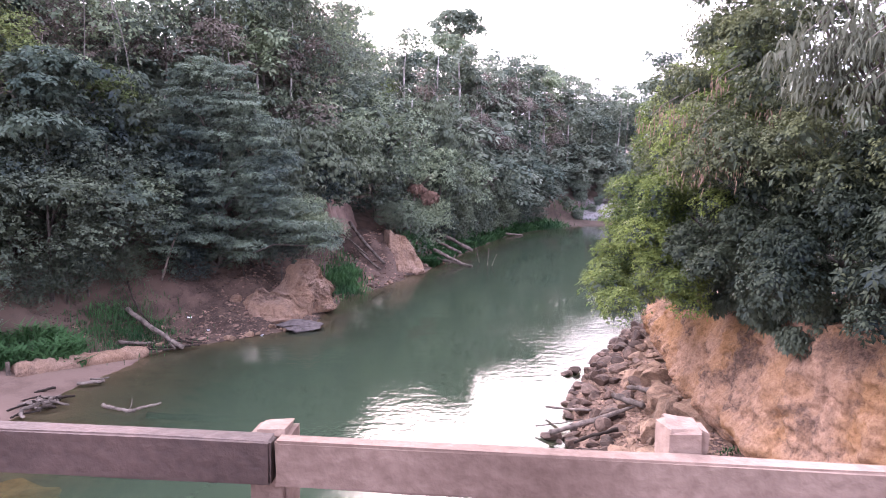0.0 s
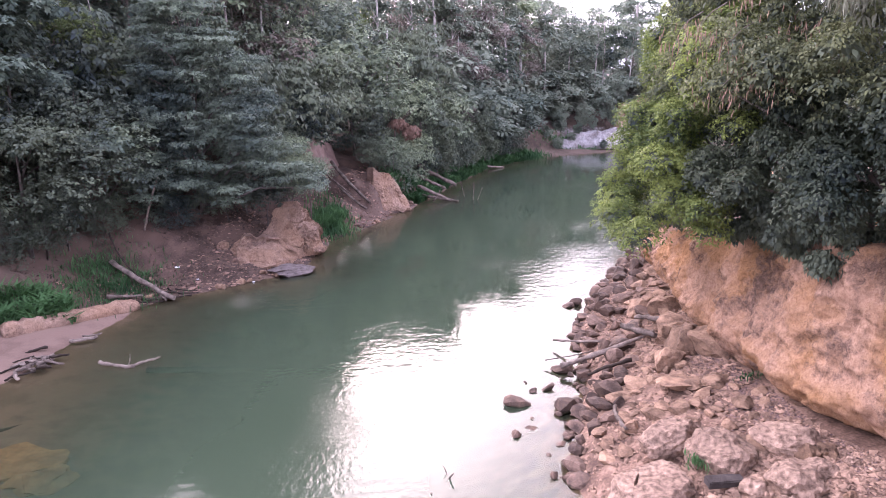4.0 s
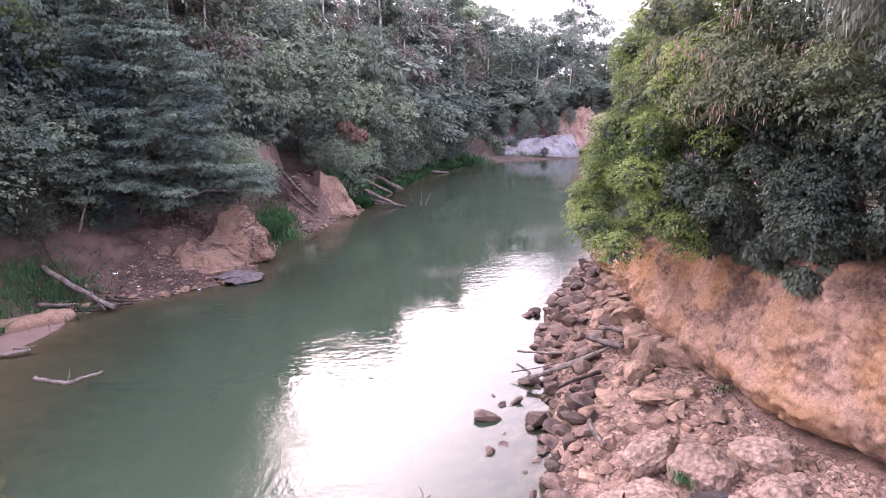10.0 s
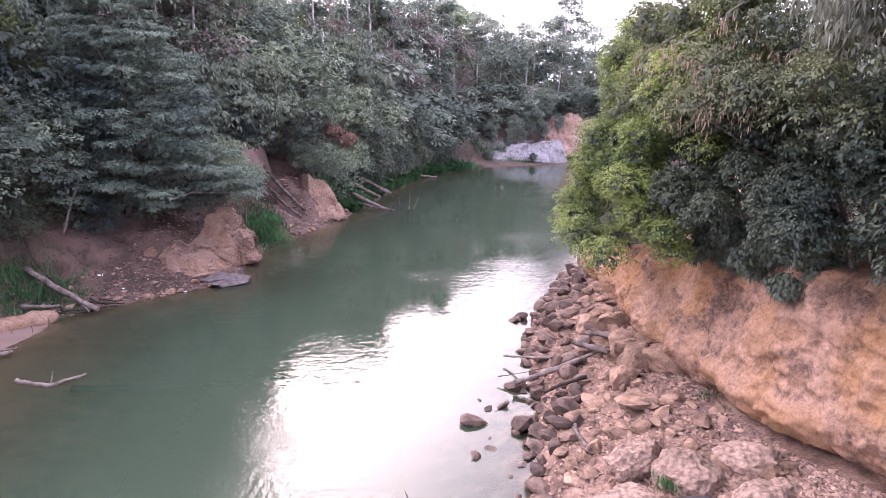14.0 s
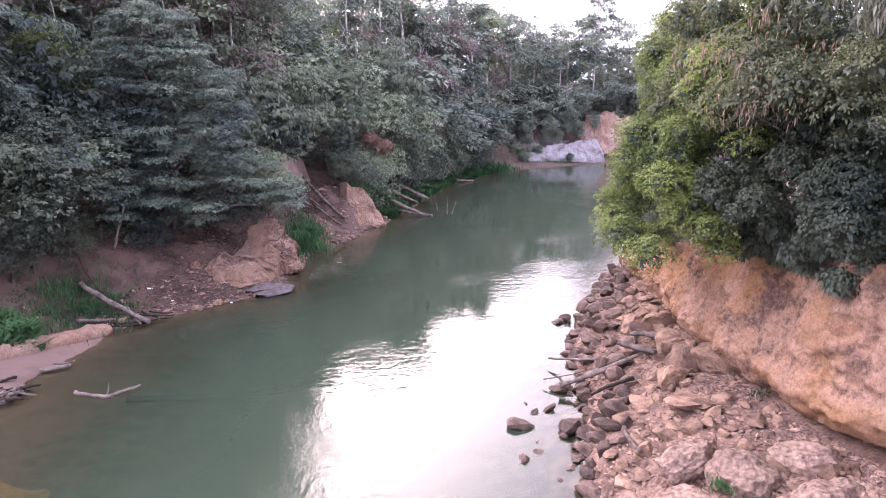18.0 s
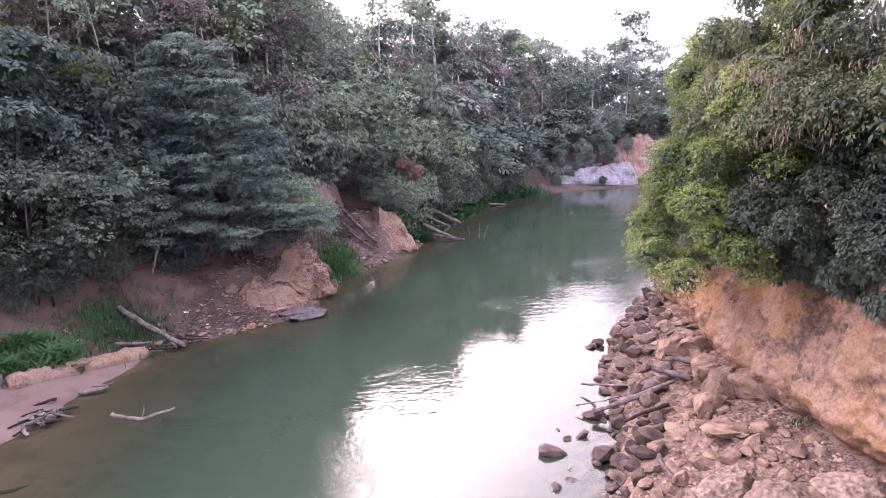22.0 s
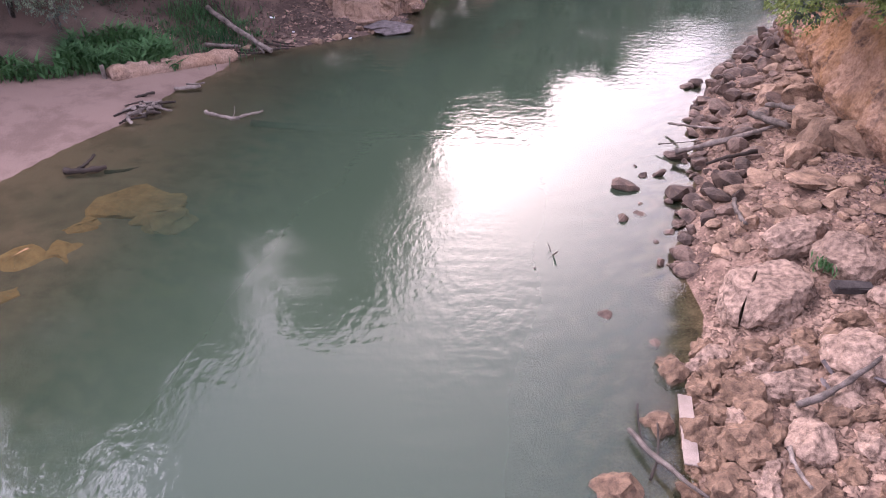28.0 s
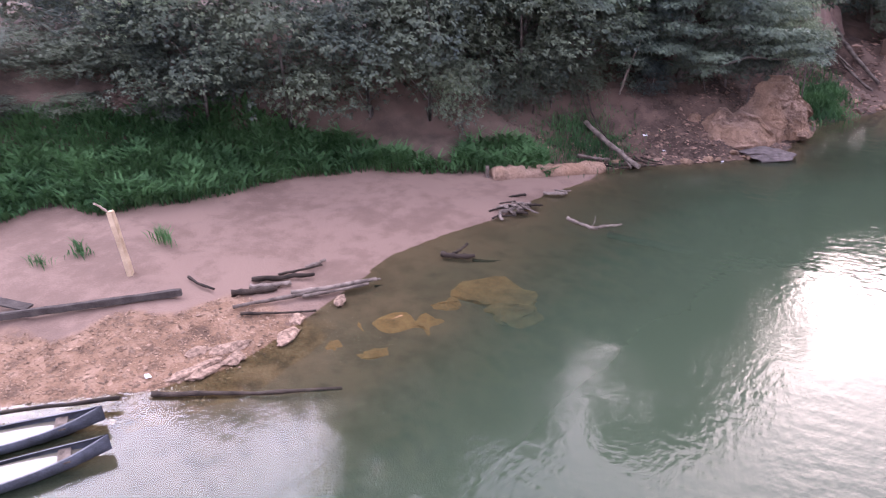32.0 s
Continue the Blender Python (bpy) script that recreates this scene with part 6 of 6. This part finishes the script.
for i, (x, y, a, b) in enumerate(((-11.1, 7.9, 1.1, 0.6), (-10.6, 8.4, 0.9, 0.5), (-10.6, 7.55, 1.2, 0.5), (-10.2, 8.0, 0.9, 0.5), (-10.45, 7.3, 0.8, 0.4), (-9.75, 11.0, 0.4, 0.3), (-9.9, 9.2, 0.7, 0.4), (-10.1, 9.9, 0.6, 0.35))):
    clay_lump("flat_rock", "flat pinkish grey rock at the water's edge", x, y, 0.03, a, b, 0.2, 470 + i, STONE_PINK, 40 + 11 * i, 3, 0.07)
# brown rocks under the shallow water
SUNKEN = mat("drowned_ochre_rock", (0.19, 0.095, 0.04), (0.36, 0.20, 0.095), 3.0, 0.9, 0.8, 14)
for i, (x, y, a, b, c) in enumerate(((-6.7, 13.2, 1.9, 1.3, 0.5), (-7.6, 12.3, 1.3, 1.1, 0.45), (-6.1, 12.6, 1.3, 0.9, 0.4), (-8.2, 11.3, 1.5, 1.1, 0.45), (-7.4, 11.1, 1.2, 0.9, 0.4), (-8.8, 10.5, 1.3, 1.0, 0.4), (-8.0, 10.0, 1.1, 0.9, 0.4), (-8.9, 9.3, 1.3, 1.0, 0.4), (-9.3, 8.4, 1.2, 0.9, 0.35))):
    clay_lump("sunken_rock", "brown rock just under the murky water", x, y, -0.275, a * 1.15, b * 1.15, c, 490 + i, SUNKEN, 35 + 17 * i, 3, 0.08)
# sticks that break the current
for i, (a, b, r) in enumerate((((2.1, 11.2, -0.2), (2.2, 10.9, 0.16), 0.02), ((2.15, 11.0, -0.2), (2.05, 11.25, 0.14), 0.015), ((1.65, 10.7, -0.2), (1.75, 10.55, 0.03), 0.02), ((7.9, 42.3, -0.3), (8.0, 42.6, 1.1), 0.05), ((8.1, 42.3, -0.3), (8.5, 42.2, 0.8), 0.04),
                                ((7.6, 43.5, -0.2), (7.3, 43.6, 1.0), 0.04), ((17.6, 40.3, -0.3), (17.7, 40.3, 1.7), 0.06), ((17.9, 40.2, -0.3), (18.1, 40.3, 0.9), 0.05))):
    log_between(a, b, r, "standing_stick", "bare stick that stands out of the river", WOOD_GREY, 120 + i, 0, 0.02)
log_between((11.2, 57.6, 0.3), (13.4, 58.4, 0.05), 0.12, "driftwood_log", "log at the foot of the far bank", WOOD_GREY, 130)
# fallen trunks below the shrubs
for i, (a, b, r) in enumerate((((4.2, 46.9, 2.1), (7.4, 46.4, 0.35), 0.17), ((4.0, 46.3, 1.5), (6.6, 46.0, 0.2), 0.14), ((4.4, 43.2, 0.9), (6.6, 42.0, -0.05), 0.12), ((4.6, 42.9, 0.3), (6.9, 41.9, 0.0), 0.10), ((5.3, 42.2, 0.0), (5.8, 42.7, 0.6), 0.05),
                                ((-1.0, 40.6, 2.9), (1.2, 37.9, 0.8), 0.10), ((-0.6, 38.9, 1.7), (1.0, 37.6, 0.5), 0.08), ((-1.9, 39.4, 3.0), (0.2, 38.4, 1.2), 0.06))):
    log_between(a, b, r, "fallen_trunk", "bare fallen trunk on the bank", WOOD_GREY, 140 + i, 0.05, 0.12)
log_between((-8.17, 27.80, 1.67), (-7.37, 27.71, 3.95), 0.05, "leaning_sapling", "pale thin trunk that leans out of the shade", WOOD_GREY, 150, 0, 0.12, 0.8, "tree")
log_between((2.3, 50.0, 4.0), (3.05, 49.8, 11.2), 0.12, "dead_tree", "bare white trunk among the trees", BARK_PALE, 151, 0, 0.25, 0.6, "tree")
log_between((-6.0, 41, 4.0), (-6.2, 41.0, 13.0), 0.1, "dead_tree", "bare white trunk among the trees", BARK_PALE, 152, 0, 0.15, 0.6, "tree")
log_between((7.9, 67, 5.0), (7.6, 67, 16.5), 0.28, "dead_tree", "tall pale trunk above the woods", BARK_PALE, 153, 0, 0.3, 0.6, "tree")
for i in range(9):
    a = rs.uniform(0, 6.28)
    log_between((3.2, 44.2, 4.8), (3.2 + math.cos(a) * rs.uniform(0.6, 1.6), 43.9 + math.sin(a) * 0.5, 4.8 + rs.uniform(0.1, 1.3)), 0.04, "dead_bough", "bare grey bough with withered leaves", WOOD_GREY, 160 + i, 0, 0.1, 0.4)
LIANA = mat("liana_bark", (0.10, 0.085, 0.075), (0.26, 0.23, 0.20), 2.5, 0.9, 0.4, 20)
rv = np.random.default_rng(91)
for i in range(9):
    x, y = polar(rv.uniform(3, 33), rv.uniform(29, 36))
    z1 = rv.uniform(9, 15)
    log_between((x, y, z1), (x + rv.normal(0, 0.4), y + rv.normal(0, 0.3), z1 - rv.uniform(3, 6)), rv.uniform(0.02, 0.04), "liana", "bare grey-brown liana that hangs among the trees", LIANA, 700 + i, 0, 0.15, 0.7, "vine", 5)
rd = np.random.default_rng(90)
thing("withered_spray", "withered red-brown leaves on a dead bough", "foliage", None, quads_mesh("withered_spray", clump_sprays(rd, [(3.3, 43.6, 4.9, 0.5, 0.4, 0.35), (4.1, 43.5, 4.4, 0.5, 0.4, 0.4)], 420, 4, 0.22, 0.1, 0.9), LEAF_DRY))

POD = mat('dry_pod', (0.11, 0.068, 0.045), (0.27, 0.175, 0.12), 8, 0.8, 0.3, 40, vary=0.3)

# ---- canoes ----


def canoe(name, label, m, length=5.2, half=0.36, deep=0.3, flood=None):
    """A dugout: a thin hull with raised pointed ends, thwarts, and rain water inside."""
    root = thing(name, label, "canoe", m)
    bm = bmesh.new()
    n, k = 26, 11
    rows = []
    for shell, inset in ((0, 0.0), (1, 0.03)):
        for i in range(n):
            f = i / (n - 1)
            w = half * max(0.02, (1 - abs(2 * f - 1) ** 3.2)) - inset
            w = max(w, 0.004)
            rise_ = 0.16 * abs(2 * f - 1) ** 4
            row = []
            for j in range(k):
                a = math.pi * j / (k - 1)
                row.append(bm.verts.new(((f - 0.5) * (length - 2 * inset), -math.cos(a) * w, rise_ - math.sin(a) ** 0.7 * (deep - inset) + deep * 0.55)))
            rows.append(row)
    for s_ in (0, n):
        for i in range(n - 1):
            for j in range(k - 1):
                q = (rows[s_ + i][j], rows[s_ + i + 1][j], rows[s_ + i + 1][j + 1], rows[s_ + i][j + 1])
                f_ = bm.faces.new(q if s_ == 0 else q[::-1])
                f_.smooth = True
    for i in range(n - 1):
        for j in (0, k - 1):
            bm.faces.new((rows[i][j], rows[n + i][j], rows[n + i + 1][j], rows[i + 1][j]))
    for i in (0, n - 1):
        for j in range(k - 1):
            bm.faces.new((rows[i][j], rows[i][j + 1], rows[n + i][j + 1], rows[n + i][j]))
    hull = part("hull", bm, CANOE, root)
    for f, wd in ((0.36, 0.2), (-0.1, 0.22), (-0.36, 0.2)):
        w = half * 2 * (1 - abs(2 * f) ** 3.2) - 0.01
        part("thwart", slab_board((wd, w, 0.03), 51), WOOD_GREY, hull, "pale plank seat", at=pose(f * length, 0, deep * 0.55 - 0.02))
    if flood is not None:
        wm = bmesh.new()
        edge_ = []
        for sgn in (1, -1):
            for i in range(2, n - 2) if sgn == 1 else range(n - 3, 1, -1):
                f = i / (n - 1)
                w = (half * (1 - abs(2 * f - 1) ** 3.2) - 0.045) * 0.97
                edge_.append(wm.verts.new(((f - 0.5) * length, sgn * w, flood)))
        wm.faces.new(edge_[::-1])
        part("bilge_water", wm, FLAT_WATER, root, "rain water that mirrors the sky")
    return root


FLAT_WATER = bpy.data.materials.new("still_water")
FLAT_WATER.use_nodes = True
fp = FLAT_WATER.node_tree.nodes["Principled BSDF"]
fp.inputs["Base Color"].default_value = (0.10, 0.09, 0.07, 1)
fp.inputs["Roughness"].default_value = 0.03
fp.inputs["IOR"].default_value = 1.333
canoe("canoe", "grey wooden dugout canoe moored by the bank", pose(-12.5, 3.6, 0.04, 0, 0, 49), 5.0, 0.34, 0.3, 0.1)
canoe("canoe", "dark blue-grey dugout canoe half full of rain water", pose(-11.5, 3.0, 0.04, 0, 0, 54), 5.0, 0.34, 0.3, 0.12)
log_between((-14.2, 3.6, 0.1), (-11.05, 5.95, 0.12), 0.05, "mooring_pole", "dark pole along the edge of the canoe landing", WOOD_WET, 170, 0.05, 0.05)

# ---- grass and weeds ----


def blades(seed, name, label, n, place, length, width, bend=0.5):
    rng = np.random.default_rng(seed)
    p = place(rng, n)
    n = len(p)
    a = rng.uniform(0, 6.283, n)
    out = np.stack([np.cos(a), np.sin(a), np.zeros(n)], -1)
    ln = length * rng.uniform(0.5, 1.3, (n, 1)) * (1 + 0.35 * wave(p[:, 0], p[:, 1], 0.45, 3.0) + 0.2 * wave(p[:, 0], p[:, 1], 0.17, 1.0))[:, None]
    acr = np.stack([-np.sin(a), np.cos(a), np.zeros(n)], -1) * width * rng.uniform(0.6, 1.3, (n, 1))
    upv = np.array([0, 0, 1.0])
    mid = p + upv * ln * 0.55 + out * ln * 0.18 * bend
    tip = p + upv * ln * 0.8 + out * ln * 0.75 * bend
    q = np.stack([p - acr * 0.3, mid - acr * 0.5, tip, mid + acr * 0.5], 1)
    return thing(name, label, "grass", None, quads_mesh(name, q, GRASS), kind="stuff")


def in_beach_grass(rng, n):
    x, y = rng.uniform(-27, -8.5, n), rng.uniform(8, 23, n)
    dl, yl = beside(LEFT, x, y)
    beach = np.interp(yl, [-20, 5, 10, 15, 17, 19.4, 22, 24], [10, 9, 8, 6.3, 4.6, 2.2, 0.7, 0.5])
    e = dl - beach + 0.5 * wave(x, y, 1.1, 4.0)
    patchy = wave(x, y, 1.7, 9.0) + 0.8 * (yl < 16)
    keep = (e > 0.15) & (e < np.interp(yl, [9, 14, 15.5, 16.5, 18, 19, 20, 24], [5.2, 4.5, 4.2, 2.6, 2.0, 0.7, 2.4, 2.7])) & (patchy > np.where(yl < 19, -3, -0.15))
    return np.stack([x, y, land(x, y)[0] - 0.03], -1)[keep]


def spot(x0, y0, rx, ry):
    def place(rng, n):
        x, y = x0 + rng.normal(0, rx, n), y0 + rng.normal(0, ry, n)
        return np.stack([x, y, np.maximum(land(x, y)[0], 0) - 0.02], -1)
    return place


blades(601, "bank_grass", "tall dense green grass on the slope above the beach", 75000, in_beach_grass, 0.6, 0.085, 1.0)
blades(602, "bank_grass", "bright green grass in a gully of the clay bank", 2600, spot(-0.9, 34.6, 0.5, 1.0), 0.5, 0.05)
blades(603, "bank_grass", "bright green grass at the foot of the far bank", 2600, spot(24.5, 70.4, 2.2, 0.4), 0.4, 0.08)
blades(604, "bank_grass", "green grass along the far waterline", 3000, spot(15.8, 64.6, 1.3, 0.8), 0.8, 0.08)


def far_edge(rng, n):
    y = rng.uniform(41.5, 64, n)
    x = np.interp(y, LEFT[17:24, 1], LEFT[17:24, 0]) - np.abs(rng.normal(0.2, 1.1, n))
    return np.stack([x, y, np.maximum(land(x, y)[0], 0) - 0.03], -1)


blades(606, "bank_grass", "dull green grass and creepers along the far waterline", 12000, far_edge, 0.55, 0.09, 0.9)
blades(605, "bank_grass", "thin grass on the shaded bank", 2600, spot(-8.6, 24.6, 0.9, 0.9), 0.35, 0.03)
for x, y, n_, h_ in ((-17.2, 9.4, 90, 0.5), (-15.6, 10.8, 80, 0.5), (-17.5, 8.5, 50, 0.4), (8.5, 11.4, 60, 0.15)):
    blades(int(abs(x) * 100), "weed_tuft", "small tuft of green weed", n_, spot(x, y, 0.09 if n_ > 200 else 0.16, 0.09), h_, 0.03)



def on_boulder(rng, n):
    return np.stack([6.2 + rng.normal(0, 0.09, n), 9.08 + rng.normal(0, 0.09, n), ground_z(6.2, 9.08) + 0.22 + rng.uniform(-0.06, 0.06, n)], -1)


blades(662, "weed_tuft", "bright tuft of green weed in a cleft of the boulder", 420, on_boulder, 0.2, 0.025)

# ---- dry pods that hang in the bush ----
rp = np.random.default_rng(77)
pod_me = bpy.data.meshes.new("pod")
pb = stick([(0, 0, 0), (0.006, 0, -0.25), (0.004, 0.012, -0.6), (0, 0.006, -1)], [0.03, 0.085, 0.095, 0.03], 6, 3)
pb.to_mesh(pod_me)
pb.free()
for cx, cy, cz, n_ in ((6.35, 10.5, 8.2, 26), (6.75, 10.25, 7.9, 34), (7.05, 10.0, 7.45, 34), (7.3, 9.85, 7.4, 28), (7.5, 9.7, 8.3, 16), (6.7, 10.3, 7.2, 22), (6.15, 10.9, 8.1, 14), (7.9, 9.0, 7.7, 12), (6.9, 10.2, 8.6, 18)):
    bunch = thing("dry_pod_bunch", "bunch of dry brown pods that hangs in the bush", "seed pods", pose(cx, cy, cz))
    stalk = part("stalk", stick([(0.5, 0.1, 0.45), (0.2, 0, 0.3), (0, 0, 0.1)], [0.012, 0.009, 0.005], 5, 2), BARK, bunch)
    for i in range(int(n_ * 1.4)):
        ln = rp.uniform(0.07, 0.19)
        part("pod", pod_me, POD, stalk, at=pose(rp.normal(0, 0.18), rp.normal(0, 0.28), rp.normal(0, 0.14), rp.normal(0, 9), rp.normal(0, 9), rp.uniform(0, 360)) @ Matrix.Diagonal((0.09, 0.09, ln, 1)))
